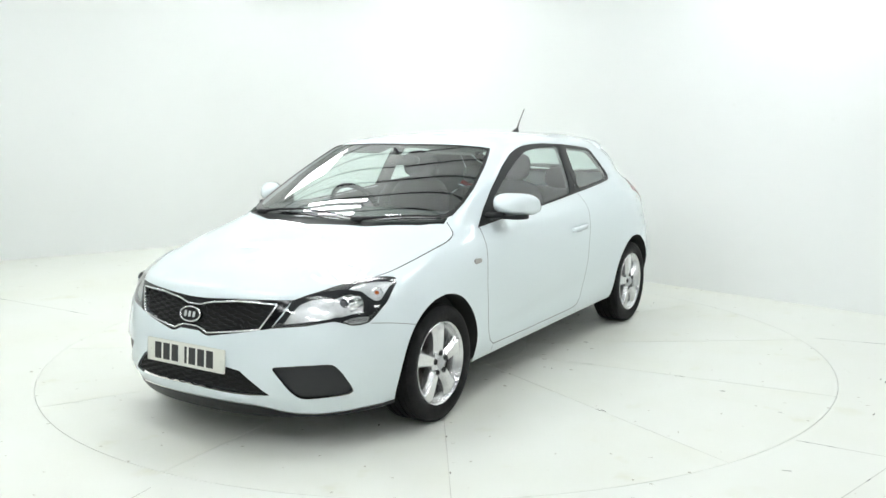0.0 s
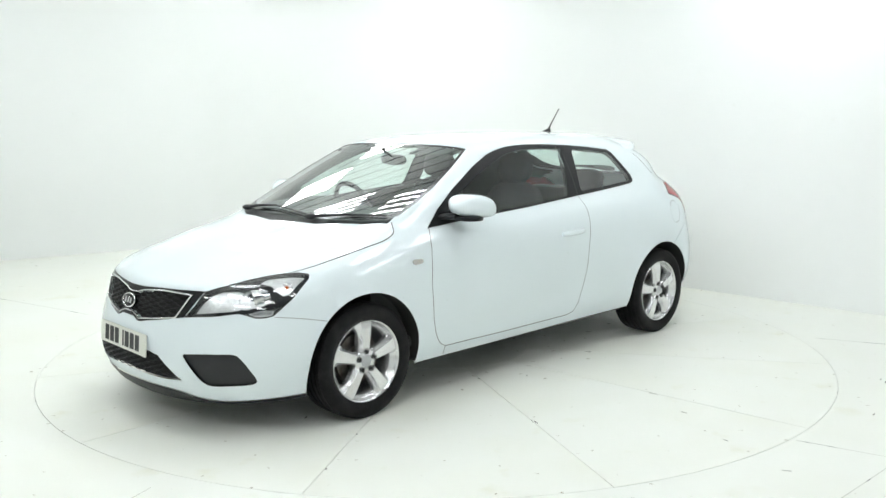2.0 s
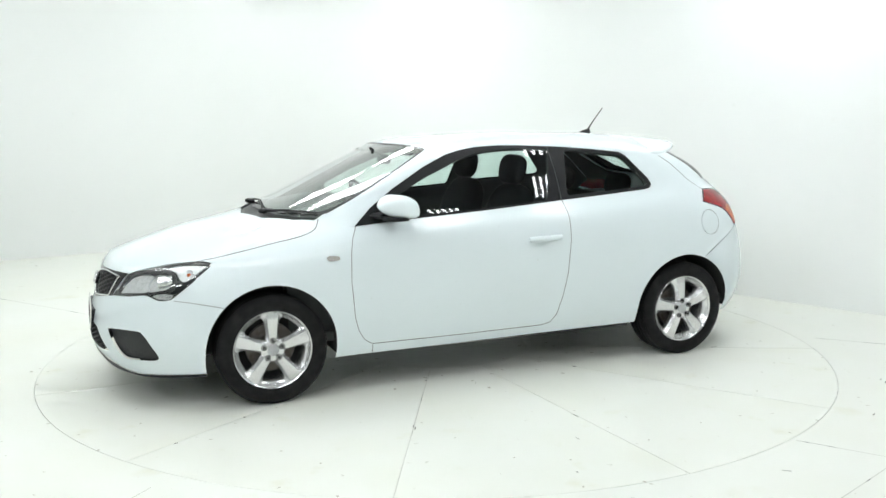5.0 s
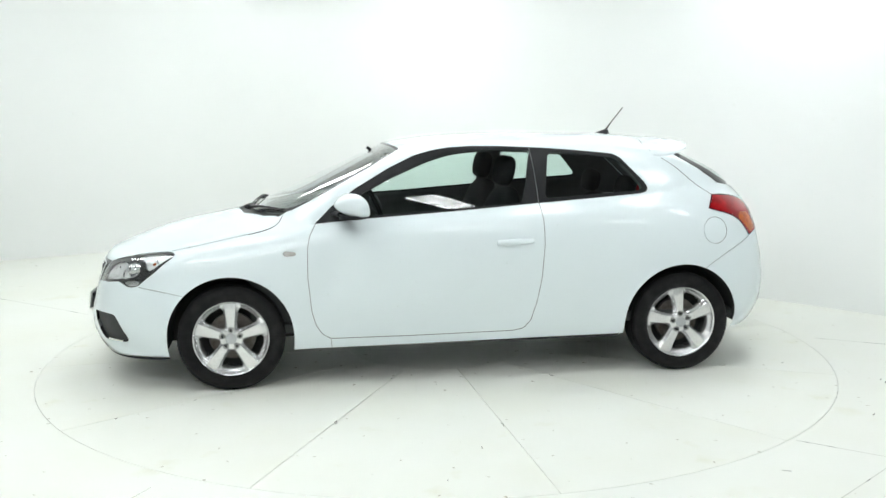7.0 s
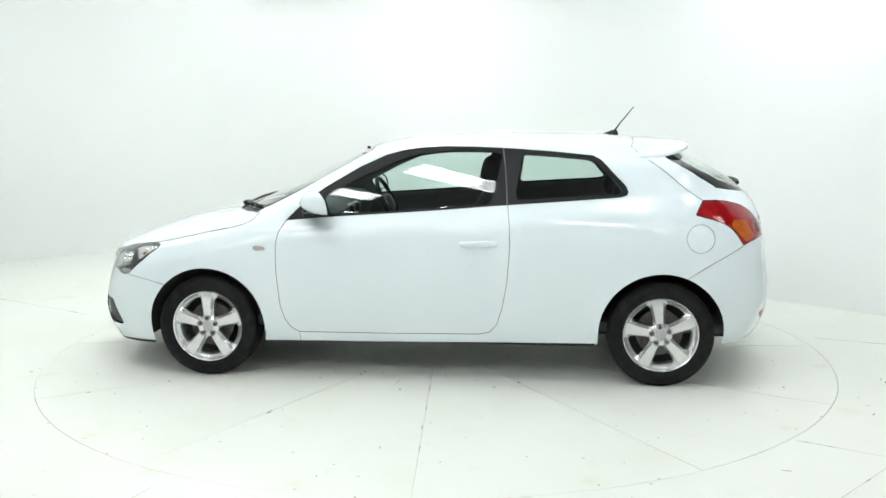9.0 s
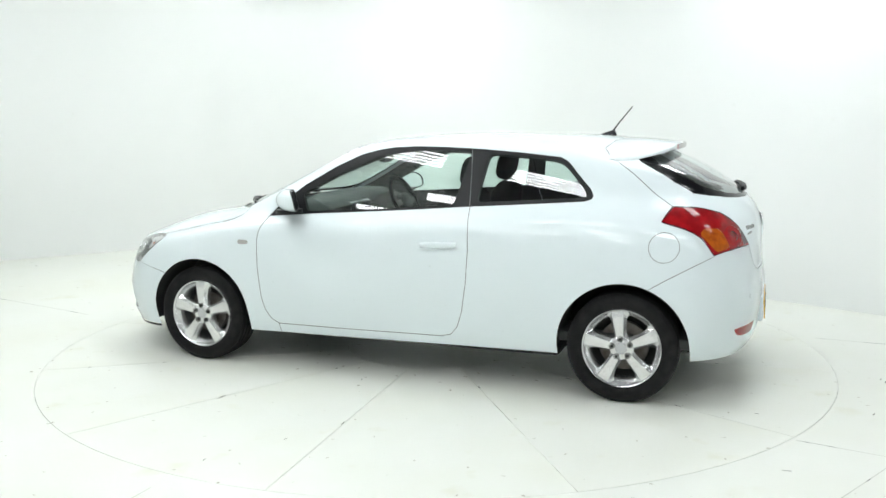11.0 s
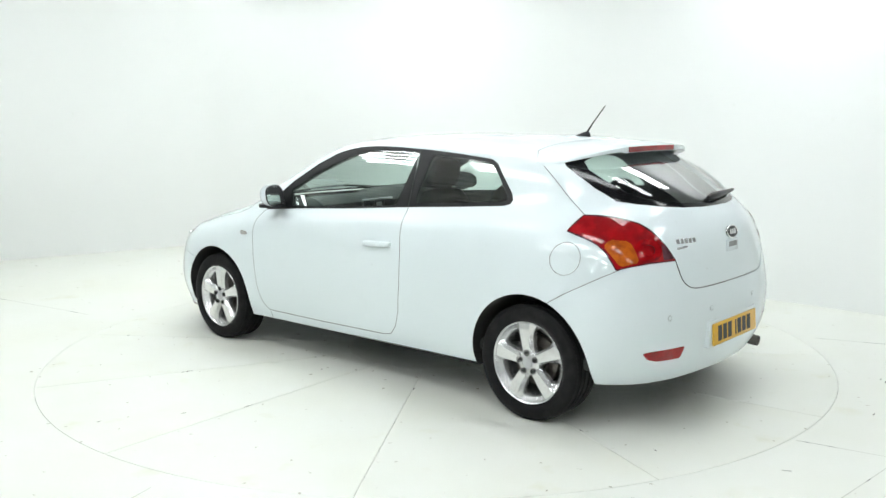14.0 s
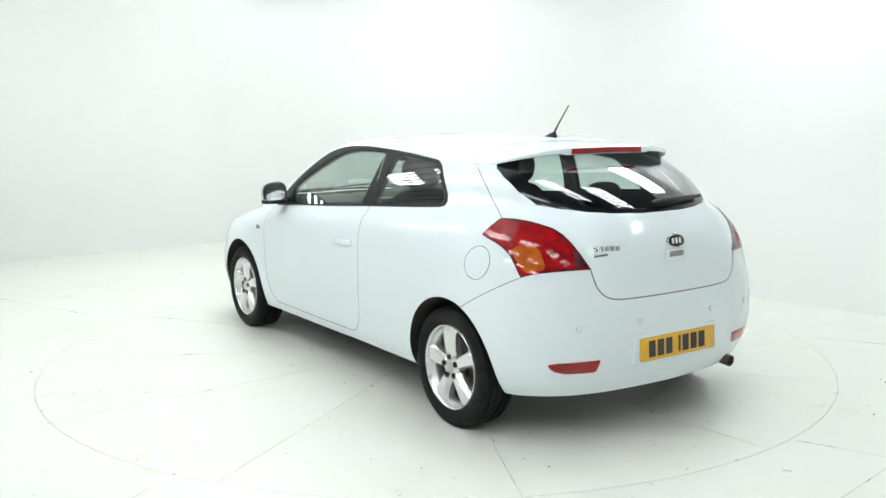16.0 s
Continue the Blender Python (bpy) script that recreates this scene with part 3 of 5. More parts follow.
    # rear window and its black edge
    rear = [(-1.30, 0.570, 1.290), (-1.335, 0.602, 1.250), (-1.41, 0.614, 1.204), (-1.51, 0.610, 1.152), (-1.642, 0.574, 1.103), (-1.725, 0.512, 1.092), (-1.815, 0.405, 1.079), (-1.87, 0.28, 1.071), (-1.90, 0.14, 1.067), (-1.905, -0.05, 1.066), (-1.37, -0.05, 1.36), (-1.36, 0.3, 1.35)]
    s.cut("rear_window", rear, 180, 35, where=lambda c: c.z > 1.03)
    s.cut("rear_glass", [(-1.42, 0.545, 1.222), (-1.51, 0.548, 1.170), (-1.62, 0.520, 1.128), (-1.70, 0.470, 1.110), (-1.79, 0.375, 1.097), (-1.845, 0.26, 1.090), (-1.872, 0.13, 1.087), (-1.878, -0.05, 1.086), (-1.40, -0.05, 1.345), (-1.395, 0.3, 1.335), (-1.375, 0.50, 1.272)], 180, 35, only=("rear_window",))
    # lamps
    s.cut("tail_lamp", rounded([(-1.502, 0.787, 0.974), (-1.526, 0.750, 1.016), (-1.555, 0.714, 1.053), (-1.620, 0.680, 1.052), (-1.687, 0.646, 1.044), (-1.735, 0.620, 1.032), (-1.782, 0.587, 1.016), (-1.825, 0.57, 0.992), (-1.865, 0.554, 0.959), (-1.900, 0.53, 0.91), (-1.940, 0.497, 0.838),
            (-1.880, 0.647, 0.834), (-1.82, 0.73, 0.822), (-1.773, 0.772, 0.806), (-1.745, 0.775, 0.845), (-1.708, 0.777, 0.893), (-1.67, 0.78, 0.92), (-1.627, 0.782, 0.938)], 0.006, 1), 135, 12)
    rim = [(-1.502, 0.787, 0.974), (-1.526, 0.750, 1.016), (-1.555, 0.714, 1.053), (-1.687, 0.646, 1.044), (-1.782, 0.587, 1.016), (-1.865, 0.554, 0.959), (-1.940, 0.497, 0.838), (-1.880, 0.647, 0.834), (-1.773, 0.772, 0.806), (-1.708, 0.777, 0.893), (-1.627, 0.782, 0.938)]
    s.line("tail_edge", rim, 135, 12, width=0.016, closed=True, only=("tail_lamp",))
    s.cut("tail_amber", rounded([(-1.697, 0.769, 0.915), (-1.715, 0.738, 0.945), (-1.790, 0.686, 0.938), (-1.822, 0.685, 0.899), (-1.850, 0.690, 0.843), (-1.788, 0.760, 0.825)], 0.012, 1), 135, 12)
    s.cut("tail_dark", [(-1.889, 0.560, 0.925), (-1.900, 0.535, 0.905), (-1.932, 0.506, 0.850), (-1.915, 0.574, 0.846)], 150, 8)
    c, u, v = Vector((-1.866, 0.633, 0.898)), axes(135, 12)[1], axes(135, 12)[2]
    s.cut("tail_ring", [c + (u * math.cos(a) * 0.072 + v * math.sin(a) * 0.056) for a in (k * math.pi / 12 for k in range(24))], 135, 12, only=("tail_lamp",))
    s.cut("tail_core", [c + (u * math.cos(a) * 0.034 + v * math.sin(a) * 0.027) for a in (k * math.pi / 8 for k in range(16))], 135, 12, only=("tail_ring",))
    s.cut("rear_reflector", rounded([(-1.887, 0.709, 0.413), (-1.916, 0.671, 0.421), (-1.988, 0.465, 0.420), (-1.969, 0.482, 0.362), (-1.922, 0.629, 0.366), (-1.899, 0.679, 0.380)], 0.008, 1), 155)
    s.cut("head_lamp", rounded([(2.101, 0.436, 0.582), (2.060, 0.475, 0.64), (2.020, 0.499, 0.704), (1.970, 0.545, 0.726), (1.915, 0.587, 0.742), (1.84, 0.625, 0.760), (1.768, 0.660, 0.772), (1.70, 0.705, 0.781), (1.649, 0.745, 0.784), (1.618, 0.789, 0.779), (1.632, 0.805, 0.757), (1.68, 0.812, 0.722), (1.724, 0.818, 0.684),
            (1.796, 0.802, 0.627), (1.828, 0.791, 0.602), (1.86, 0.768, 0.592), (1.897, 0.742, 0.593), (1.925, 0.71, 0.606), (1.948, 0.680, 0.614), (1.985, 0.635, 0.606), (2.024, 0.587, 0.597)], 0.006, 1), 48, 14)
    s.cut("head_inner", rounded([(2.080, 0.488, 0.604), (2.038, 0.500, 0.649), (1.990, 0.516, 0.686), (1.946, 0.551, 0.708), (1.900, 0.607, 0.714), (1.880, 0.641, 0.706), (1.911, 0.638, 0.680), (1.927, 0.652, 0.654), (1.927, 0.677, 0.631), (1.958, 0.653, 0.623), (2.028, 0.580, 0.616)], 0.004, 1), 40, 12, only=("head_lamp",))
    s.cut("head_barrel", rounded([(1.880, 0.641, 0.706), (1.848, 0.660, 0.720), (1.821, 0.682, 0.724), (1.800, 0.715, 0.711), (1.797, 0.739, 0.688), (1.818, 0.751, 0.656), (1.850, 0.736, 0.643), (1.887, 0.710, 0.636), (1.910, 0.695, 0.630), (1.927, 0.677, 0.631), (1.927, 0.652, 0.654), (1.911, 0.638, 0.680)], 0.004, 1), 40, 12, only=("head_lamp",))
    s.cut("head_turn", rounded([(1.820, 0.660, 0.746), (1.784, 0.671, 0.766), (1.740, 0.703, 0.774), (1.698, 0.738, 0.777), (1.664, 0.767, 0.775), (1.640, 0.790, 0.768), (1.664, 0.790, 0.750), (1.695, 0.790, 0.725), (1.726, 0.789, 0.695), (1.752, 0.776, 0.686), (1.770, 0.746, 0.706), (1.778, 0.715, 0.731), (1.797, 0.691, 0.738)], 0.004, 1), 40, 12, only=("head_lamp",))
    s.cut("head_ribs", rounded([(1.914, 0.709, 0.612), (1.886, 0.725, 0.622), (1.850, 0.751, 0.626), (1.812, 0.782, 0.624), (1.831, 0.785, 0.605), (1.863, 0.766, 0.600), (1.897, 0.738, 0.600)], 0.004, 1), 40, 12, only=("head_lamp",))
    s.cut("side_indicator", rounded([(1.028, 0, 0.776), (1.015, 0, 0.789), (0.962, 0, 0.786), (0.952, 0, 0.778), (0.955, 0, 0.764), (1.012, 0, 0.760)], 0.006, 1), 90)
    s.cut("fuel_flap", [(-1.530 + 0.076 * math.cos(a), 0, 0.848 + 0.076 * math.sin(a)) for a in (k * math.pi / 20 for k in range(40))], 90)
    # nose
    s.cut("grille_panel", [(0, -0.05, 0.690), (0, 0.09, 0.693), (0, 0.25, 0.702), (0, 0.40, 0.706), (0, 0.503, 0.707), (0, 0.470, 0.64), (0, 0.436, 0.582), (0, 0.33, 0.563), (0, 0.20, 0.541), (0, 0.125, 0.527), (0, 0.10, 0.529), (0, 0.06, 0.545), (0, -0.05, 0.546)], 0, 0, keep=("head_lamp", "head_inner", "head_barrel", "head_turn", "head_ribs"))
    s.cut("grille_mesh", [(0, -0.05, 0.655), (0, 0.04, 0.655), (0, 0.09, 0.668), (0, 0.122, 0.674), (0, 0.25, 0.688), (0, 0.438, 0.683), (0, 0.405, 0.625), (0, 0.380, 0.581), (0, 0.254, 0.563), (0, 0.108, 0.546), (0, 0.085, 0.560), (0, 0.045, 0.570), (0, -0.05, 0.570)], 0, 0, only=("grille_panel",))
    s.cut("lower_grille", [(0, -0.05, 0.405), (0, 0.25, 0.402), (0, 0.318, 0.390), (0, 0.385, 0.338), (0, 0.449, 0.282), (0, 0.36, 0.276), (0, 0.277, 0.277), (0, 0.1, 0.288), (0, -0.05, 0.292)], 0)
    s.cut("fog_panel", rounded([(2.136, 0.461, 0.414), (2.066, 0.58, 0.424), (1.992, 0.685, 0.428), (1.975, 0.705, 0.418), (1.951, 0.727, 0.381), (1.904, 0.749, 0.302), (1.902, 0.743, 0.280), (1.927, 0.723, 0.272), (2.057, 0.586, 0.263), (2.078, 0.560, 0.276), (2.099, 0.536, 0.306)], 0.012, 2), 42)
    s.cut("front_lip", [(0, -0.05, 0.236), (0, 0.15, 0.235), (0, 0.258, 0.231), (0, 0.36, 0.224), (0, 0.42, 0.214), (0, 0.47, 0.198), (0, 0.53, 0.184), (0, 0.60, 0.180), (0, 0.70, 0.188), (0, 0.79, 0.197), (0, 0.83, 0.199), (0, 0.83, 0.1), (0, -0.05, 0.1)], 0, where=lambda c: c.x > 1.6)
    # wheel openings
    for x in (1.325, -1.325):
        s.cut("opening", arch_outline(x), 90)
    # shut lines
    lamps = ("opening", "head_lamp", "head_inner", "head_barrel", "head_turn", "head_ribs", "tail_lamp", "tail_amber", "tail_dark", "tail_edge", "tail_ring", "window_frame", "door_glass", "quarter_glass", "grille_panel", "scuttle", "screen_edge", "windscreen", "rear_window", "rear_glass")
    s.line("door_gap", door, 90, keep=lamps)
    s.line("sill_gap", [(0.767, 0, 0.276), (0.765, 0, 0.24), (0.764, 0, 0.215)], 90, keep=lamps, width=0.003)
    s.line("bonnet_gap", hood, 0, 90, keep=lamps, width=0.005)
    s.line("front_bumper_gap", curve([(1.822, 0, 0.597), (1.732, 0, 0.585), (1.64, 0, 0.566), (1.55, 0, 0.545)], 3), 90, keep=lamps, width=0.003)
    s.line("rear_bumper_gap", curve([(-1.45, 0, 0.622), (-1.53, 0, 0.672), (-1.62, 0, 0.722), (-1.785, 0, 0.810)], 3), 90, keep=lamps, width=0.0035)
    gate = curve([(0, 0.500, 0.848), (0, 0.487, 0.79), (0, 0.472, 0.750), (0, 0.445, 0.718), (0, 0.405, 0.699), (0, 0.35, 0.692), (0, 0.2, 0.690), (0, 0.0, 0.690), (0, -0.05, 0.690)], 3)
    s.line("tailgate_gap", gate, 180, keep=lamps, width=0.006, where=lambda c: c.x < -1.5)
    gate_side = [(-1.215, 0.610, 1.290), (-1.316, 0.634, 1.205), (-1.431, 0.664, 1.118), (-1.500, 0.686, 1.080), (-1.561, 0.712, 1.050)]
    s.line("tailgate_side_gap", gate_side, 135, 25, keep=lamps, width=0.004)
    s.line("pillar_gap", [(-0.452 - 0.0, 0, 1.030), (-0.449, 0, 1.10), (-0.440, 0, 1.22), (-0.424, 0, 1.346)], 90, only=("window_frame",), width=0.006)
    s.line("roof_gap", [(-1.20, -0.05, 0), (-1.20, 0.2, 0), (-1.185, 0.45, 0), (-1.165, 0.55, 0), (-1.20, 0.605, 0)], 0, 90, keep=lamps, width=0.004, where=lambda c: c.z > 1.2)
    s.line("flap_gap", [(-1.530 + 0.0775 * math.cos(a), 0, 0.848 + 0.0775 * math.sin(a)) for a in (k * math.pi / 20 for k in range(40))], 90, width=0.003, closed=True, only=("body_shell", "fuel_flap"))
    # panels by place
    s.cut("tailgate", [(-1.9, p.y, p.z) for p in gate[:-1]][::-1] + [(-1.85, 0.56, 0.95), (-1.72, 0.63, 1.03), (-1.561, 0.712, 1.048), (-1.431, 0.664, 1.116), (-1.316, 0.634, 1.203), (-1.215, 0.610, 1.288), (-1.2, 0.3, 1.40), (-1.2, -0.05, 1.41), (-1.9, -0.05, 0.69)], 180, 30, only=("body_shell",), where=lambda c: c.x < -1.19)
    s.name_where("front_bumper", lambda c, n: c.x > 1.45 and c.z < (0.545 + (c.x - 1.55) * 0.195 if c.x < 1.83 else 0.72))
    s.name_where("rear_bumper", lambda c, n: c.x < -1.40 and c.z < (0.622 + (-1.45 - c.x) * 0.56 if c.x > -1.785 else 0.86))
    s.name_where("front_wing", lambda c, n: c.x > 0.80 and c.z > 0.26 and c.y > 0.60 and c.z < 0.99)
    # the glass lies on smooth sheets
    s.glaze(("door_glass", "quarter_glass", "window_frame", "pillar_gap"), 1, [(0, 0), (1, 0), (2, 0), (0, 1), (0, 2), (1, 1), (3, 0)], (0, 1.15))
    s.glaze(("windscreen", "screen_edge"), 0, [(0, 0), (2, 0), (4, 0), (0, 1), (0, 2), (2, 1)], (0, 1.15))
    s.glaze(("rear_glass", "rear_window"), 0, [(0, 0), (2, 0), (4, 0), (6, 0), (0, 1), (0, 2), (2, 1), (2, 2), (4, 1)], (0, 1.2))
    s.bm.verts.index_update()
    return s


def place(z_dir, x_hint, at):
    """A frame at a point, its z along a direction and its x near another."""
    z = Vector(z_dir).normalized()
    x = Vector(x_hint) - z * Vector(x_hint).dot(z)
    x.normalize()
    y = z.cross(x)
    m = Matrix((x, y, z)).transposed().to_4x4()
    m.translation = at
    return m


def make_wheel():
    """A five-spoke alloy wheel with its tyre; its outer face towards +y."""
    bm = bmesh.new()
    lathe(bm, [(0.212, 0.092), (0.2175, 0.096), (0.221, 0.092), (0.222, 0.086), (0.214, 0.080), (0.207, 0.070), (0.196, 0.02), (0.194, -0.08), (0.215, -0.09), (0.215, -0.093), (0.190, -0.085), (0.180, 0.02), (0.183, 0.058), (0.190, 0.066), (0.205, 0.0755), (0.2085, 0.087)], 72, close=True)
    wheel = part("wheel", bm, ALLOY, car, "silver five-spoke alloy wheel with black tyre", sharp=50)
    bm = bmesh.new()
    prof = [(0.219, 0.086), (0.226, 0.094), (0.240, 0.1005), (0.258, 0.104), (0.274, 0.103), (0.288, 0.099), (0.298, 0.092), (0.304, 0.083), (0.3065, 0.074)]
    for y0 in (0.055, 0.020, -0.020, -0.055):        # tread grooves
        prof += [(0.3085, y0 + 0.005), (0.3015, y0 + 0.004), (0.3015, y0 - 0.004), (0.3085, y0 - 0.005)]
    prof += [(r, -y) for r, y in prof[:9][::-1]] + [(0.21, -0.08), (0.21, 0.08)]
    lathe(bm, prof, 84, close=True)
    part("tyre", bm, RUBBER, wheel, "black road tyre with grooved tread", sharp=40)
    bm = bmesh.new()
    for k in range(90):                              # shoulder blocks
        a = k * 2 * math.pi / 90
        for s in (1, -1):
            box(bm, (-0.0065, 0.076 * s - 0.010, 0.298), (0.0065, 0.076 * s + 0.010, 0.3058), 0, m=Matrix.Rotation(a, 4, "Y") @ Matrix.Rotation(s * 0.0, 4, "Z"))
    tagged(part("tread", bm, RUBBER, wheel), kind="stuff")
    bm = bmesh.new()
    lathe(bm, [(0.064, 0.060), (0.066, 0.078), (0.058, 0.085), (0.034, 0.0885), (0.032, 0.085), (0.0005, 0.085)], 40)
    part("hub", bm, ALLOY, wheel, sharp=40)
    bm = bmesh.new()
    lathe(bm, [(0.030, 0.086), (0.030, 0.0905), (0.024, 0.093), (0.0005, 0.094)], 32)
    part("hub_cap", bm, SILVER_TRIM, wheel, "round silver centre cap", sharp=40)
    bm = bmesh.new()
    rows = []
    for i in range(19):
        r = 0.036 + 0.172 * i / 18
        flat = float(np.interp(r, [0.036, 0.060, 0.13, 0.208], [0.0155, 0.0190, 0.0265, 0.0345]))
        half = flat + float(np.interp(r, [0.036, 0.062, 0.080, 0.120, 0.165, 0.185, 0.197, 0.208], [0.004, 0.018, 0.0125, 0.010, 0.0125, 0.020, 0.034, 0.055]))
        y = float(np.interp(r, [0.036, 0.07, 0.13, 0.18, 0.208], [0.087, 0.091, 0.0945, 0.0935, 0.0875]))
        mid = (half * 0.62 + flat * 0.38)
        cols = [(-half, y - 0.056), (-half, y - 0.024), (-mid, y - 0.0185), (-flat, y - 0.0025), (-flat * 0.94, y), (0, y + 0.0008),
                (flat * 0.94, y), (flat, y - 0.0025), (mid, y - 0.0185), (half, y - 0.024), (half, y - 0.056)]
        rows.append([bm.verts.new((x, yy, math.sqrt(max(r * r - min(abs(x), r * 0.9) ** 2, 1e-6)))) for x, yy in cols])
    for a, b in zip(rows, rows[1:]):
        for k in range(10):
            bm.faces.new((a[k], a[k + 1], b[k + 1], b[k]))
    spoke = part("spoke", bm, ALLOY, wheel, sharp=22)
    for k in range(1, 5):
        o = new("spoke", spoke.data)
        o.parent, o.rotation_euler = wheel, (0, radians(72 * k), 0)
    bm = bmesh.new()
    lathe(bm, [(0.0155, 0.070), (0.0155, 0.0905), (0.0125, 0.0905), (0.0122, 0.080), (0.0080, 0.080), (0.0080, 0.0885), (0.0002, 0.089)], 16)
    bolt = part("bolt", bm, UNDER, wheel, "dark wheel bolt in its seat", sharp=40)
    for k in range(5):
        a = radians(90 + 72 * k)
        o = bolt if k == 0 else new("bolt", bolt.data)
        o.parent, o.location = wheel, (0.0535 * math.cos(a), 0.0035, 0.0535 * math.sin(a))
    bm = bmesh.new()
    lathe(bm, [(0.0005, 0.02), (0.07, 0.02), (0.075, 0.012), (0.135, 0.012), (0.137, 0.008), (0.137, -0.01), (0.02, -0.01)], 48)
    part("brake_disc", bm, DARK_STEEL, wheel, "grey iron brake disc", sharp=40)
    bm = bmesh.new()
    lathe(bm, [(0.0005, -0.045), (0.192, -0.045), (0.192, -0.05), (0.0005, -0.05)], 40)
    part("backing_plate", bm, UNDER, wheel)
    return wheel


def plate(name, m, material, label):
    """A number plate with bars for its characters; m: frame with z outward, x to the reader's right, y up."""
    bm = bmesh.new()
    box(bm, (-0.26, -0.0555, 0.0), (0.26, 0.0555, 0.006), 0.006, 2, m)
    p = part(name, bm, material, car, label, sharp=40)
    x = -0.205
    for w in (0.044, 0.044, 0.044, -0.030, 0.014, 0.044, 0.044, 0.044):
        if w > 0:
            bm = bmesh.new()
            box(bm, (x, -0.0395, 0.0055), (x + w, 0.0395, 0.0072), 0, m=m)
            part("bar", bm, PLATE_INK, p)
            x += w + 0.014
        else:
            x -= w
    for x in (-0.235, 0.235):
        bm = bmesh.new()
        bmesh.ops.create_cone(bm, cap_ends=True, segments=12, radius1=0.006, radius2=0.005, depth=0.004, matrix=m @ Matrix.Translation((x, 0.0, 0.007)))
        part("screw_cap", bm, material, p)
    return p


def badge(m, w, h, parent_name, label):
    """An oval badge with plain bars; z outward, x to the reader's right."""
    ring = [m @ Vector((math.cos(a) * w, math.sin(a) * h, 0.004)) for a in (k * math.pi / 20 for k in range(40))]
    bm = bmesh.new()
    loft(bm, [[m @ Vector((math.cos(a) * w * f, math.sin(a) * h * f, z)) for a in (k * math.pi / 20 for k in range(40))] for f, z in ((1, -0.012), (1, 0.004), (0.9, 0.007))])
    b = part(parent_name, bm, GLOSS_BLACK, car, label, sharp=40)
    bm = bmesh.new()
    tube(bm, ring, 0.0045, 8, closed=True)
    part("chrome_rim", bm, CHROME, b, "chrome oval rim", sharp=60)
    for x in (-0.42, 0.0, 0.42):
        bm = bmesh.new()
        box(bm, (w * (x - 0.13), -h * 0.42, 0.005), (w * (x + 0.13), h * 0.42, 0.009), 0.0015, 1, m)
        part("bar", bm, CHROME, b)
    return b


def mesh_grille(name, s, outline, az, lift, parent, rows, label):
    """Interlocked wavy bars across an opening of the nose, drawn row by row between two edges given by a function z -> half width."""
    g = None
    for i, z in enumerate(rows):
        half = outline(z)
        if half < 0.03:
            continue
        path, n = [], max(8, int(half * 2 / 0.012))
        for k in range(n + 1):
            y = -half + 2 * half * k / n
            ph = (y / 0.085 + 0.5 * i) % 1.0
            dz = 0.0042 * (1 if ph < 0.38 else -1 if 0.5 <= ph < 0.88 else (1 - (ph - 0.38) / 0.06 if ph < 0.5 else -1 + (ph - 0.88) / 0.06))
            p, nn = s.on((2.2, abs(y), z + dz), 0, 0, -lift)
            path.append((p.x, y, z + dz))
        bm = bmesh.new()
        tube(bm, path, 0.0031, 6)
        o = part("grille_bar", bm, BLACK, parent, sharp=70)
    return g


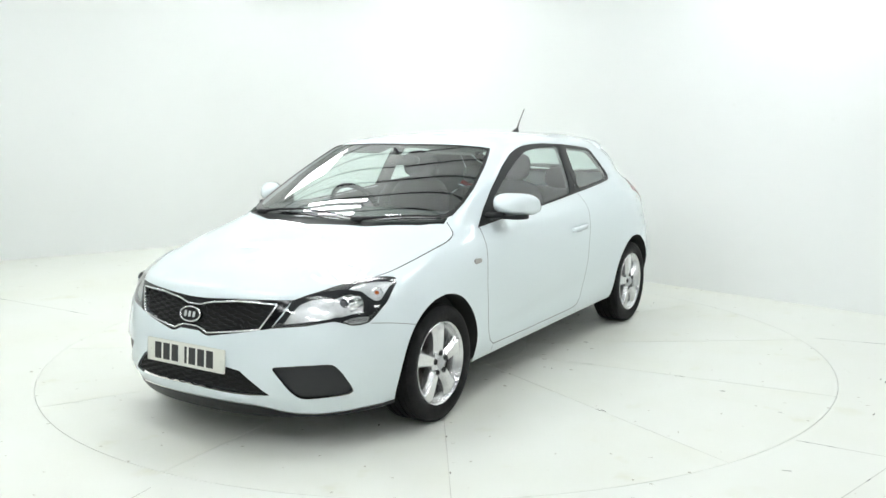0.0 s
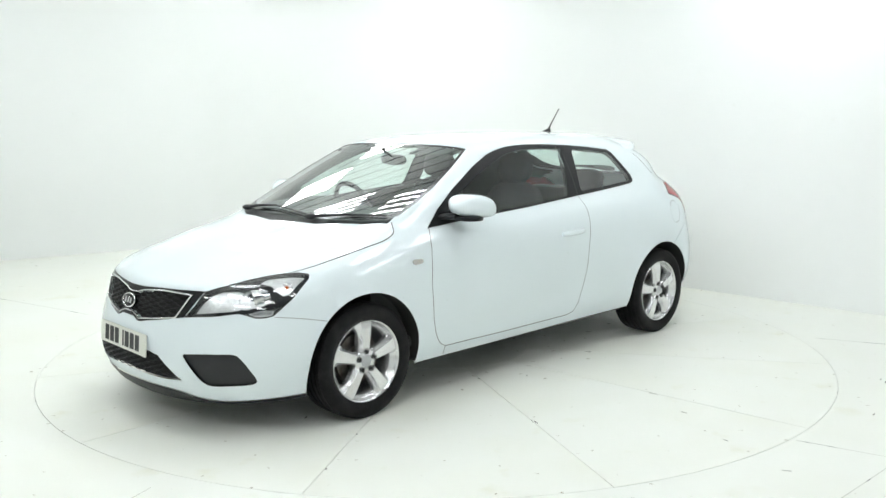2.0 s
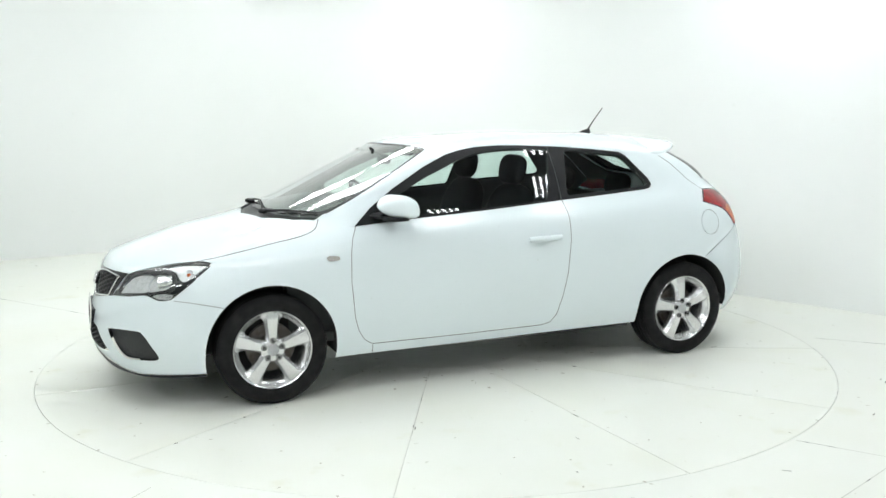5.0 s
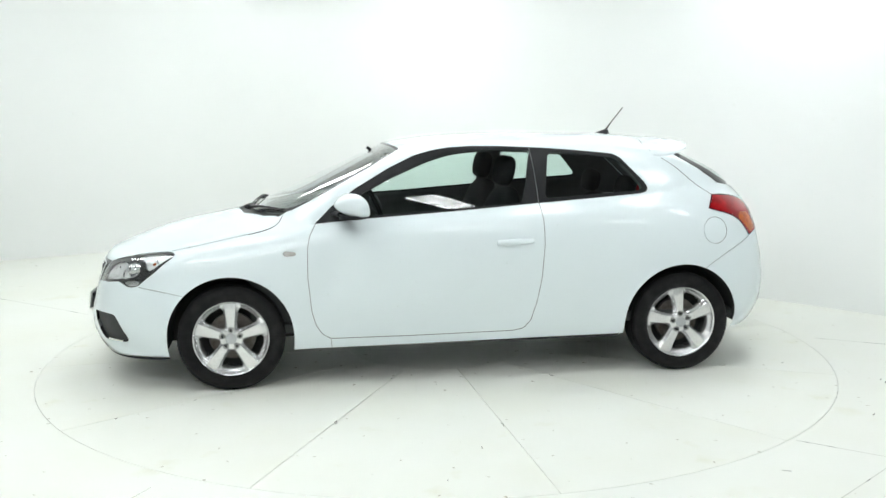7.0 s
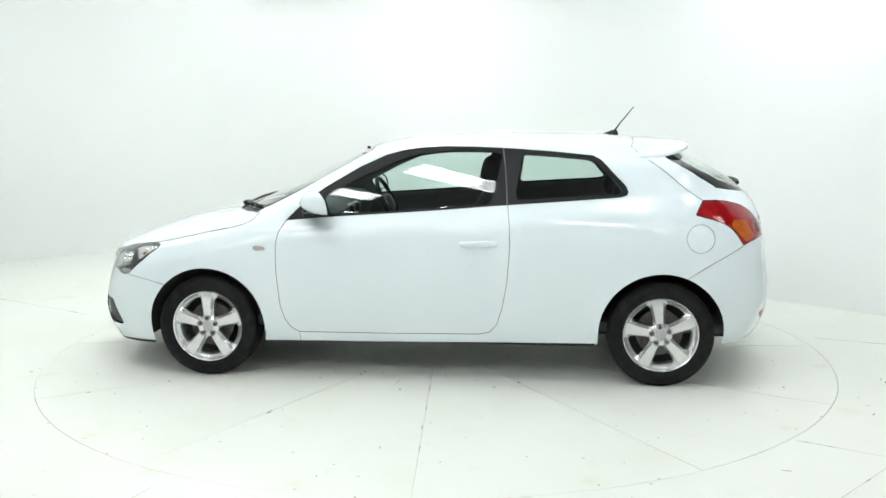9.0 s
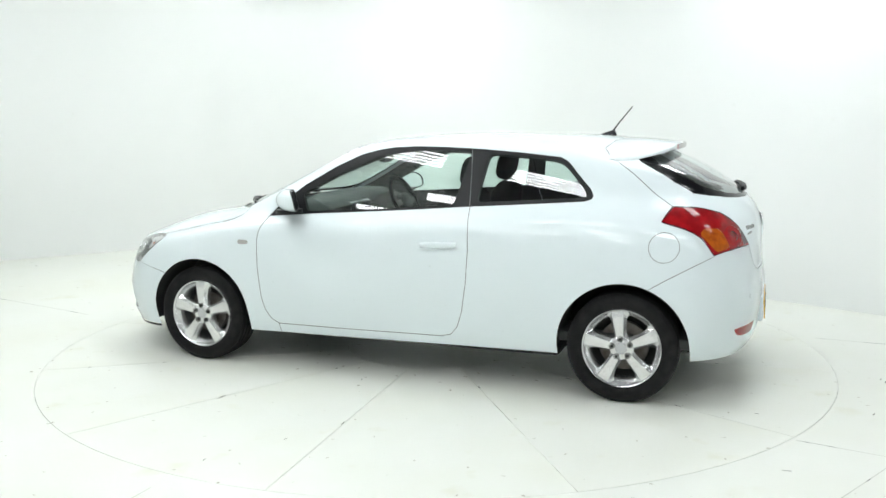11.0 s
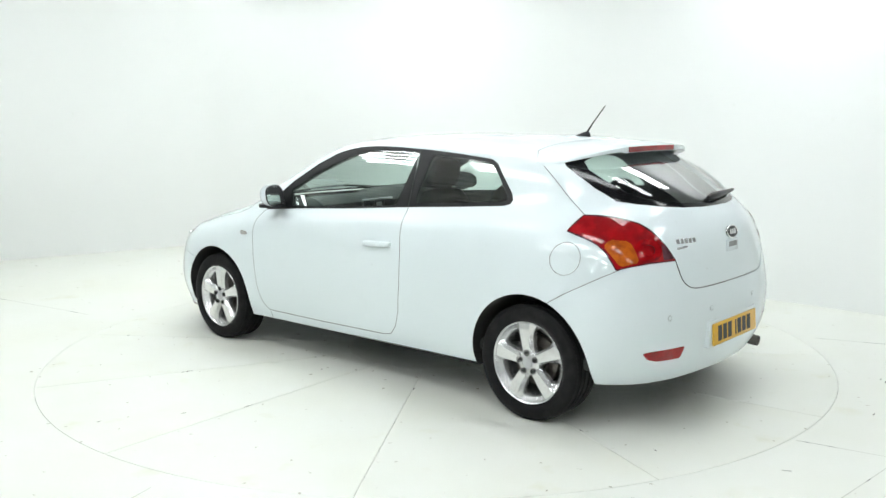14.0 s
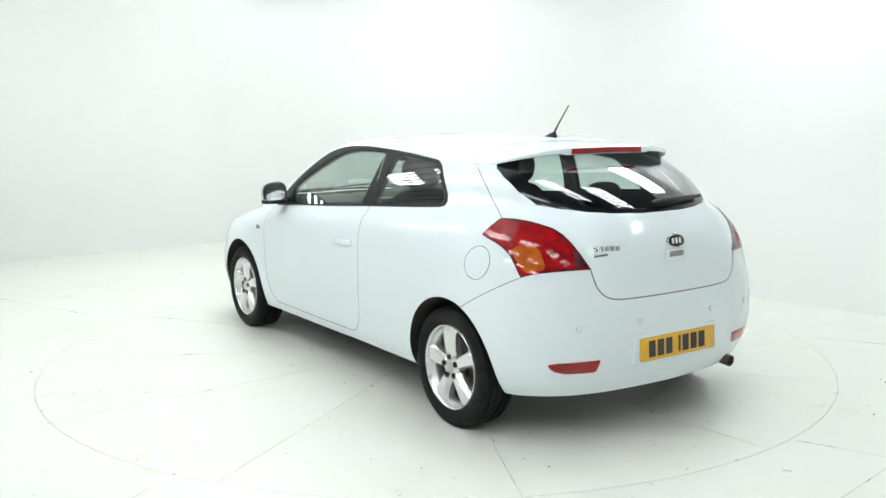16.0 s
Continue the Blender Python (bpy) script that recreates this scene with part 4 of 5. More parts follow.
def build_car(s):
    # painted panels
    s.panel("body_shell", ["body_shell"], PAINT, car, label="white painted roof, quarter panels and sills")
    s.panel("bonnet", ["bonnet"], PAINT, car, label="white painted bonnet")
    s.panel("front_bumper", ["front_bumper"], PAINT, car, label="white painted front bumper")
    s.panel("rear_bumper", ["rear_bumper"], PAINT, car, label="white painted rear bumper")
    gate = s.panel("tailgate", ["tailgate"], PAINT, car, label="white painted tailgate")
    s.panel("scuttle", ["scuttle"], BLACK, car, lift=-0.012, label="black plastic scuttle panel below the windscreen")
    s.panel("windscreen", ["windscreen"], SCREEN, car, lift=-0.002, label="green-tinted windscreen reflecting the ceiling")
    s.panel("windscreen_border", ["screen_edge"], GLOSS_BLACK, car, lift=-0.0015, label="black border of the windscreen")
    s.panel("rear_window", ["rear_glass"], GLASS, gate, lift=-0.002, label="dark rear window glass")
    s.panel("rear_window_border", ["rear_window"], GLOSS_BLACK, gate, lift=-0.002, label="black border of the rear window")
    s.panel("front_lip", ["front_lip"], BLACK, car, lift=0.004, label="black plastic chin spoiler")
    for gap in ("tailgate_gap", "roof_gap"):
        s.panel(gap, [gap], GAP, car, lift=-0.005)
    for side in ("left", "right"):
        for gap in ("door_gap", "sill_gap", "bonnet_gap", "front_bumper_gap", "rear_bumper_gap", "tailgate_side_gap", "pillar_gap") + (("flap_gap",) if side == "left" else ()):
            s.panel(gap, [gap], DARK_GAP if gap == "bonnet_gap" else GAP, car, side, lift=-0.005)
        door = s.panel("door", ["door"], PAINT, car, side, label="white painted door")
        s.panel("door_glass", ["door_glass"], GLASS, door, side, lift=-0.004, label="green-tinted door glass")
        s.panel("window_frame", ["window_frame"], BLACK, car, side, lift=0.001, label="black side window frame")
        s.panel("quarter_glass", ["quarter_glass"], GLASS, car, side, lift=-0.002, label="green-tinted rear side glass")
        s.panel("front_wing", ["front_wing"], PAINT, car, side, label="white painted front wing")
        s.panel("fuel_flap" if side == "left" else "quarter_patch", ["fuel_flap"] + (["flap_gap"] if side == "right" else []), PAINT, car, side)
        tail = s.panel("tail_lamp", ["tail_lamp"], RED_LENS, car, side, lift=0.003, label="red tail lamp with amber section")
        s.panel("amber_section", ["tail_amber"], AMBER_LENS, tail, side, lift=0.0025, label="amber indicator section")
        s.panel("lamp_edge", ["tail_edge"], DARK_LENS, tail, side, lift=0.0025)
        s.panel("dark_section", ["tail_dark"], DARK_LENS, tail, side, lift=0.0025)
        s.panel("brake_ring", ["tail_ring"], DEEP_RED, tail, side, lift=0.002)
        s.panel("brake_core", ["tail_core"], RED_LENS, tail, side, lift=-0.004)
        s.panel("rear_reflector", ["rear_reflector"], RED_LENS, car, side, lift=0.002, label="red reflector in the rear bumper")
        s.panel("fog_panel", ["fog_panel"], GRAIN_BLACK, car, side, lift=-0.014, label="black plastic blank in the fog lamp recess")
        ind = s.panel("side_indicator", ["side_indicator"], INDICATOR, car, side, lift=0.004, label="clear side indicator with chrome back")
        # head lamp: clear cover, black bowl, reflectors
        sign = 1 if side == "left" else -1
        lamp = s.panel("head_lamp", ["head_lamp"], LAMP_BEZEL, car, side, lift=-0.008, label="clear head lamp with black surround")
        s.panel("lens", ["head_lamp", "head_inner", "head_barrel", "head_turn", "head_ribs"], LENS, lamp, side, lift=0.001, label="clear lens")
        s.panel("main_reflector", ["head_inner"], SATIN, lamp, side, lift=-0.018, label="silver main beam reflector")
        s.panel("projector_housing", ["head_barrel"], SATIN, lamp, side, lift=-0.022, label="silver projector housing")
        s.panel("indicator_reflector", ["head_turn"], SATIN, lamp, side, lift=-0.016, label="silver indicator reflector")
        s.panel("ribbed_strip", ["head_ribs"], SATIN, lamp, side, lift=-0.012)
        d = Vector((0.93, 0.30 * sign, -0.05)).normalized()
        for (x, y, z), r0, tilt_d in (((1.885, 0.676, 0.669), 1.0, d), ((1.975, 0.575, 0.652), 0.0, d)):
            m = place(tilt_d, (0, 0, 1), Vector((x, y * sign, z)) - tilt_d * 0.012) @ Matrix.Rotation(radians(90), 4, "X")
            rings = (("projector_ring", [(0.052, -0.055), (0.0475, -0.02), (0.044, 0.0), (0.042, 0.004), (0.0385, 0.003), (0.036, -0.012)], CHROME, "chrome ring"),
                     ("projector_seat", [(0.0365, -0.010), (0.031, -0.016), (0.030, -0.004)], GLOSS_BLACK, ""),
                     ("projector_lens", [(0.030, -0.008), (0.027, 0.001), (0.019, 0.008), (0.009, 0.0115), (0.0003, 0.0125)], PROJECTOR, "glossy projector lens")) if r0 else (
                     ("beam_bowl", [(0.040, -0.002), (0.038, -0.010), (0.028, -0.022), (0.012, -0.030), (0.0095, -0.030), (0.009, -0.008), (0.0003, -0.005)], CHROME, "round chrome main beam bowl"),)
            for nm, prof, mat, lab in rings:
                bm = bmesh.new()
                lathe(bm, prof, 32)
                bmesh.ops.transform(bm, matrix=m, verts=bm.verts)
                part(nm, bm, mat, lamp, lab, sharp=40)
        # a chrome barrel from the projector back towards the wing, and its collar lines
        a0, a1 = Vector((1.872, 0.690 * sign, 0.672)), Vector((1.800, 0.722 * sign, 0.688))
        ax = (a1 - a0).normalized()
        m = place(ax, (0, 0, 1), a0) @ Matrix.Rotation(radians(90), 4, "X")
        bm = bmesh.new()
        lathe(bm, [(0.036, 0.0), (0.0385, 0.004), (0.0385, 0.012), (0.035, 0.015), (0.035, 0.034), (0.038, 0.037), (0.038, 0.045), (0.033, 0.050), (0.030, 0.074), (0.0005, 0.078)], 32)
        bmesh.ops.transform(bm, matrix=m, verts=bm.verts)
        part("projector_barrel", bm, CHROME, lamp, "chrome barrel", sharp=30)
        # flutes of the main reflector, ribs of the low strip, the amber bulb
        for k in range(5):
            u = k / 4
            p0 = s.on((2.045 - 0.085 * u, 0.515 + 0.075 * u, 0.642 + 0.050 * u), 40, 12, -0.020)[0]
            p1 = s.on((2.048 - 0.095 * u, 0.545 + 0.105 * u, 0.615 + 0.010 * u), 40, 12, -0.020)[0]
            bm = bmesh.new()
            tube(bm, [(p.x, p.y * sign, p.z) for p in (p0, p0.lerp(p1, 0.5) - Vector((0.006, 0, 0)), p1)], 0.0028, 6)
            part("flute", bm, CHROME, lamp, sharp=60)
        for k in range(4):
            q = [s.on((x, y, z - 0.0045 * k), 40, 12, -0.008)[0] for x, y, z in ((1.900, 0.720, 0.618), (1.862, 0.752, 0.621), (1.826, 0.778, 0.621))]
            bm = bmesh.new()
            tube(bm, [(p.x, p.y * sign, p.z) for p in q], 0.0012, 5)
            part("rib", bm, CHROME, lamp)
        q = s.on((1.726, 0.762, 0.727), 40, 12, -0.020)[0]
        bm = bmesh.new()
        bmesh.ops.create_uvsphere(bm, u_segments=16, v_segments=10, radius=0.012, matrix=Matrix.Translation((q.x, q.y * sign, q.z)))
        part("indicator_bulb", bm, AMBER_LENS, lamp, "amber indicator bulb", sharp=60)
        bm = bmesh.new()
        ring = [place((0.75, 0.62 * sign, 0.2), (0, 0, 1), (q.x - 0.004, q.y * sign, q.z)) @ Vector((0.024 * math.cos(k * math.pi / 12), 0.024 * math.sin(k * math.pi / 12), 0.0)) for k in range(24)]
        tube(bm, ring, 0.003, 6, closed=True)
        part("bulb_ring", bm, CHROME, lamp, sharp=60)
    # linings, so that the cabin is trimmed inside
    s.panel("cabin_lining", ["body_shell", "window_frame", "door", "tailgate"], LINING, car, lift=-0.028, flip=True, test=lambda c: c.z > 0.33 and -1.75 < c.x < 1.0)
    # nose
    panel = s.panel("grille_surround", ["grille_panel"], GLOSS_BLACK, car, label="black grille surround")
    grille = s.panel("grille", ["grille_mesh"], UNDER, car, lift=-0.018, label="black honeycomb grille with chrome frame")
    ring_half = [(0.0, 0.660), (0.040, 0.660), (0.088, 0.673), (0.122, 0.679), (0.25, 0.692), (0.35, 0.691), (0.447, 0.687), (0.425, 0.645), (0.405, 0.610), (0.386, 0.577), (0.254, 0.558), (0.17, 0.548), (0.106, 0.540), (0.083, 0.553), (0.043, 0.565), (0.0, 0.565)]
    dense = []
    for (y0, z0), (y1, z1) in zip(ring_half, ring_half[1:]):
        k = max(2, int(math.hypot(y1 - y0, z1 - z0) / 0.015))
        dense += [(y0 + (y1 - y0) * i / k, z0 + (z1 - z0) * i / k) for i in range(k)]
    loop = dense + [(-y, z) for y, z in dense[:0:-1]]
    bm = bmesh.new()
    tube(bm, [(s.on((2.1, abs(y), z), 0, 8, 0.002)[0].x, y, z) for y, z in loop], 0.0048, 8, closed=True)
    part("chrome_frame", bm, CHROME, grille, "thin chrome frame", sharp=70)
    top = lambda z: float(np.interp(z, [0.540, 0.560, 0.577, 0.61, 0.645, 0.687, 0.69], [0.10, 0.26, 0.386, 0.405, 0.425, 0.447, 0.25])) - 0.012
    mesh_grille("grille", s, top, 0, 0.004, grille, [0.556 + 0.0128 * i for i in range(11)], "")
    low = s.panel("lower_grille", ["lower_grille"], UNDER, car, lift=-0.014, label="black lower grille")
    wid = lambda z: float(np.interp(z, [0.272, 0.282, 0.338, 0.390, 0.405], [0.30, 0.445, 0.383, 0.316, 0.25])) - 0.022
    mesh_grille("lower", s, wid, 0, 0.004, low, [0.296 + 0.0128 * i for i in range(9)], "")
    p, n = s.on((2.2, 0.0, 0.613), 0, 0, 0.008)
    badge(place((n.x, 0, n.z), (0, 1, 0), (p.x, 0, p.z)), 0.066, 0.034, "badge", "oval chrome and black badge")
    plate("number_plate", place((1, 0, 0.08), (0, 1, 0), (2.214, 0, 0.428)), WHITE_PLATE, "white front number plate with dark characters")
    bm = bmesh.new()
    box(bm, (2.16, -0.22, 0.39), (2.212, 0.22, 0.47), 0.006)
    part("plate_holder", bm, BLACK, car)
    # tail
    plate("number_plate", place((-1, 0, 0.06), (0, -1, 0), (-2.028, 0, 0.441)), YELLOW_PLATE, "yellow rear number plate with dark characters")
    bm = bmesh.new()
    box(bm, (-2.025, -0.285, 0.375), (-1.96, 0.285, 0.515), 0.01)
    part("plate_recess", bm, PAINT, car, sharp=40)
    p, n = s.on((-2.0, 0.0, 0.938), 180, 0, 0.004)
    badge(place((n.x, 0, n.z), (0, -1, 0), (p.x, 0, p.z)), 0.058, 0.032, "badge", "oval chrome and black badge")
    bm = bmesh.new()
    p, n = s.on((-2.0, 0.0, 0.868), 180)
    box(bm, (p.x - 0.005, -0.066, 0.838), (p.x + 0.03, 0.066, 0.900), 0.006)
    g = part("tailgate_handle", bm, PAINT, gate, "white grip with its slot shaded in grey", sharp=40)
    bm = bmesh.new()
    box(bm, (p.x - 0.0065, -0.050, 0.862), (p.x, 0.050, 0.890), 0.003)
    part("slot", bm, SLOT_SHADE, g)
    for x0, x1, z0, z1, gaps in ((0.335, 0.470, 0.913, 0.936, 5), (0.400, 0.472, 0.890, 0.900, 1)):     # model lettering, as plain bars
        for k in range(gaps):
            a, b = x0 + (x1 - x0) * k / gaps, x0 + (x1 - x0) * (k + (0.8 if gaps > 1 else 1)) / gaps
            q, n = s.on((-1.95, (a + b) / 2, (z0 + z1) / 2), 180)
            bm = bmesh.new()
            m = place(n, (0, -1, 0), q)
            box(bm, (-(b - a) / 2, -(z1 - z0) / 2, -0.002), ((b - a) / 2, (z1 - z0) / 2, 0.003), 0.002, 1, m)
            if gaps > 1:
                box(bm, (-(b - a) / 4, -(z1 - z0) / 5, 0.002), ((b - a) / 4, (z1 - z0) / 5, 0.0034), 0, 1, m)
            part("lettering_bar", bm, LETTERING, gate)
    for y, z in ((0.606, 0.574), (0.251, 0.578), (-0.249, 0.578), (-0.606, 0.574)):
        q, n = s.on((-2.0, abs(y), z), 180 if abs(y) < 0.4 else 150)
        q.y, n.y = math.copysign(q.y, y), math.copysign(n.y, y)
        bm = bmesh.new()
        bmesh.ops.create_cone(bm, cap_ends=True, segments=20, radius1=0.0115, radius2=0.010, depth=0.005, matrix=place(n, (0, 0, 1), q))
        sens = part("parking_sensor", bm, PAINT, car, sharp=40)
        bm = bmesh.new()
        ring = [place(n, (0, 0, 1), q) @ Vector((0.0125 * math.cos(k * math.pi / 12), 0.0125 * math.sin(k * math.pi / 12), 0.001)) for k in range(24)]
        tube(bm, ring, 0.0008, 5, closed=True)
        part("sensor_gap", bm, GAP, sens)
    bm = bmesh.new()
    lathe(bm, [(0.030, -0.2), (0.030, 0.0), (0.0285, 0.002), (0.026, 0.0), (0.026, -0.15), (0.0005, -0.15)], 28)
    bmesh.ops.transform(bm, matrix=place((-1, -0.05, -0.12), (0, 0, 1), (-1.962, -0.490, 0.258)) @ Matrix.Rotation(radians(90), 4, "X"), verts=bm.verts)
    part("exhaust_pipe", bm, DARK_STEEL, car, "dark round exhaust tip", sharp=50)
    # roof spoiler
    def spoiler_row(y):
        a = abs(y)
        xf = float(np.interp(a, [0, 0.3, 0.5, 0.57, 0.615], [-1.20, -1.20, -1.195, -1.19, -1.20]))
        xt = float(np.interp(a, [0, 0.25, 0.40, 0.50, 0.56, 0.60, 0.625], [-1.530, -1.525, -1.510, -1.470, -1.405, -1.335, -1.25]))
        zt = float(np.interp(a, [0, 0.25, 0.40, 0.50, 0.56, 0.60, 0.625], [1.374, 1.371, 1.359, 1.341, 1.320, 1.301, 1.284]))
        th = float(np.interp(a, [0, 0.27, 0.31, 0.5, 0.625], [0.036, 0.036, 0.024, 0.018, 0.010]))
        q, n = s.on((xf, a, 1.4), 0, 90, 0.001)
        q2, _ = s.on((xf + (xt - xf) * 0.45, a, 1.4), 0, 90, -0.004)
        zm = (q.z + zt) / 2 + 0.008 * (1 - a / 0.7)
        return [(q.x, y, q.z), (xf * 0.6 + xt * 0.4, y, q.z * 0.6 + zt * 0.4 + 0.006), (xf * 0.25 + xt * 0.75, y, q.z * 0.25 + zt * 0.75 + 0.004), (xt + 0.008, y, zt + 0.001), (xt, y, zt - 0.004),
                (xt, y, zt - th), (xt + 0.012, y, zt - th - 0.003), (xf * 0.5 + xt * 0.5, y, min(q2.z, zt - th)), (xf * 0.8 + xt * 0.2, y, q.z - 0.03)]
    bm = bmesh.new()
    ys = [-0.625, -0.61, -0.59, -0.56, -0.53, -0.5, -0.45, -0.4, -0.31, -0.28, -0.2, -0.1]
    loft(bm, [spoiler_row(y) for y in ys + [0] + [-y for y in ys[::-1]]])
    sp = part("spoiler", bm, PAINT, car, "white roof spoiler with a red brake lamp", sharp=38)
    bm = bmesh.new()
    loft(bm, [[(spoiler_row(y)[4][0] - 0.003, y, spoiler_row(y)[4][2] - 0.001), (spoiler_row(y)[4][0] - 0.003, y, spoiler_row(y)[5][2] + 0.003), (spoiler_row(y)[4][0] + 0.02, y, spoiler_row(y)[5][2] + 0.003), (spoiler_row(y)[4][0] + 0.02, y, spoiler_row(y)[4][2] - 0.001)]
              for y in (-0.245, -0.12, 0, 0.12, 0.245)])
    part("brake_lamp", bm, RED_LENS, sp, "long red high-level brake lamp")
    # rear wiper
    bm = bmesh.new()
    q, n = s.on((-1.86, 0.0, 1.085), 180, 40, 0.012)
    path = [(q.x + 0.004 * 0, 0.05, q.z), (q.x, 0.0, q.z + 0.004), (q.x + 0.006, -0.10, q.z + 0.010), (q.x + 0.020, -0.22, q.z + 0.014), (q.x + 0.05, -0.36, q.z + 0.016)]
    tube(bm, path, [0.012, 0.022, 0.019, 0.013, 0.008], 10)
    wp = part("rear_wiper", bm, BLACK, gate, "black rear wiper arm", sharp=60)
    bm = bmesh.new()
    tube(bm, [(x + 0.012, y, z - 0.004) for x, y, z in path[1:]], 0.006, 6)
    part("wiper_blade", bm, RUBBER, wp)
    # door handles, mirrors
    for sign in (1, -1):
        bm = bmesh.new()
        base = [(-0.189, 0.812), (-0.24, 0.815), (-0.30, 0.817), (-0.36, 0.819), (-0.403, 0.820)]
        rings = []
        for i, (x, z) in enumerate(base):
            y = s.on((x, 0.9, z), 90)[0].y + (0.006 if i in (0, 4) else 0.022)
            h = 0.014 if i in (0, 4) else 0.0175
            rings.append([(x, (y + 0.009 * math.cos(a)) * sign, z + h * math.sin(a)) for a in (k * math.pi / 6 for k in range(12))])
        loft(bm, rings)
        h = part("door_handle", bm, PAINT, car, "white door handle", sharp=60)
        bm = bmesh.new()
        y = s.on((-0.295, 0.9, 0.822), 90)[0].y
        pillow(bm, (-0.295, (y - 0.0095) * sign, 0.820), (0.052, 0.010, 0.034), 2.4, 24, 10)
        part("handle_cup", bm, PAINT, h, sharp=60)
        bm = bmesh.new()
        rings = []
        for i in range(11):                              # shell, from its front to the glass edge
            u = i / 10
            x = 0.735 - 0.138 * u
            g = (math.sin(math.pi / 2 * min(1, u * 1.25 + 0.02))) ** 0.62
            tall, wide, mid = 0.066 * g * (1 - 0.10 * max(0.0, u - 0.6)), 0.106 * g, 0.872 + 0.042 * u
            rings.append([(x - 0.47 * u * wide * math.cos(a) + 0.020 * u * math.sin(a), (mid + wide * math.copysign(abs(math.cos(a)) ** 0.74, math.cos(a))) * sign,
                           1.044 + tall * math.copysign(abs(math.sin(a)) ** 0.74, math.sin(a)) - 0.004 * math.cos(a)) for a in (k * math.pi / 16 for k in range(32))])
        loft(bm, rings)
        mir = part("wing_mirror", bm, PAINT, car, "white door mirror with black base", sharp=50)
        bm = bmesh.new()
        back = Vector((0.0, 0.914 * sign, 1.044))
        tilt = lambda p, dx, f: (0.597 + (p[0] - 0.597) * f + dx, back.y + (p[1] - back.y) * f, back.z + (p[2] - back.z) * f)
        loft(bm, [[tilt(p, dx, f) for p in rings[-1]] for dx, f in ((0.004, 0.96), (-0.006, 0.99), (-0.006, 0.88), (0.002, 0.86))])
        part("mirror_frame", bm, BLACK, mir, "black mirror rim", sharp=50)
        bm = bmesh.new()
        loft(bm, [[tilt(p, dx, 0.89) for p in rings[-1]] for dx in (-0.0005, -0.0035)])
        part("mirror_glass", bm, MIRROR, mir, "mirror glass", sharp=40)
        bm = bmesh.new()
        loft(bm, [[(0.640 + 0.070 * math.cos(a), (0.900 + 0.085 * math.copysign(abs(math.sin(a)) ** 0.7, math.sin(a))) * sign, z) for a in (k * math.pi / 12 for k in range(24))] for z in (0.969, 0.976, 0.990)])
        part("mirror_base", bm, BLACK, mir, sharp=50)
        bm = bmesh.new()
        loft(bm, [[(x + dx * math.cos(a), y * sign, z + 0.019 * math.sin(a)) for a in (k * math.pi / 6 for k in range(12))] for x, y, z, dx in ((0.70, 0.770, 0.985, 0.060), (0.69, 0.81, 0.985, 0.050), (0.675, 0.87, 0.990, 0.045))])
        part("mirror_arm", bm, BLACK, mir, sharp=50)
    # aerial
    q, n = s.on((-1.095, 0.0, 1.43), 0, 90)
    bm = bmesh.new()
    loft(bm, [[(q.x + 0.01 + dx * math.cos(a) - sh, dy * math.sin(a), q.z + z) for a in (k * math.pi / 10 for k in range(20))] for dx, dy, z, sh in ((0.052, 0.020, -0.008, 0), (0.050, 0.019, 0.004, 0), (0.034, 0.014, 0.014, 0.012), (0.014, 0.009, 0.026, 0.026))])
    a = part("aerial", bm, BLACK, car, "black roof aerial", sharp=60)
    bm = bmesh.new()
    tube(bm, [(q.x - 0.016, 0, q.z + 0.022), (-1.150, 0, 1.490), (-1.227, 0, 1.584)], [0.006, 0.0042, 0.0032], 8)
    part("rod", bm, BLACK, a, sharp=60)
    # front wipers
    for pts in ([(1.185, -0.46, 0), (1.178, -0.34, 0), (1.182, -0.16, 0), (1.210, 0.04, 0), (1.226, 0.25, 0)], [(1.236, 0.27, 0), (1.190, 0.37, 0), (1.140, 0.46, 0), (1.085, 0.57, 0), (1.028, 0.665, 0)]):
        path = []
        for x, y, _ in pts:
            q, n = s.on((x, abs(y), 1.0), 0, 90, 0.016)
            path.append((q.x, y, q.z))
        bm = bmesh.new()
        tube(bm, path, [0.011, 0.008, 0.0055, 0.0045, 0.003], 8)
        w = part("windscreen_wiper", bm, BLACK, car, "black windscreen wiper", sharp=60)
        bm = bmesh.new()
        tube(bm, [(x - 0.012, y, z - 0.004) for x, y, z in path[1:]], 0.004, 6)
        part("wiper_blade", bm, RUBBER, w)
        bm = bmesh.new()
        pillow(bm, (path[0][0], path[0][1], path[0][2] - 0.002), (0.032, 0.036, 0.017), 2.2, 16, 8)
        part("wiper_cap", bm, BLACK, w, sharp=60)
    # wheels and wheel housings
    first = make_wheel()
    first.location, first.scale = (1.325, 0.762, 0.2985), (0.97, 1.0, 0.97)
    for x, y, turn in ((-1.325, 0.762, 5), (1.325, -0.762, 180), (-1.325, -0.762, 180)):
        o = copy_thing(first, pose(x, y, 0.2985, 0, 7 if x < 0 else 0, 0 if y > 0 else 180))
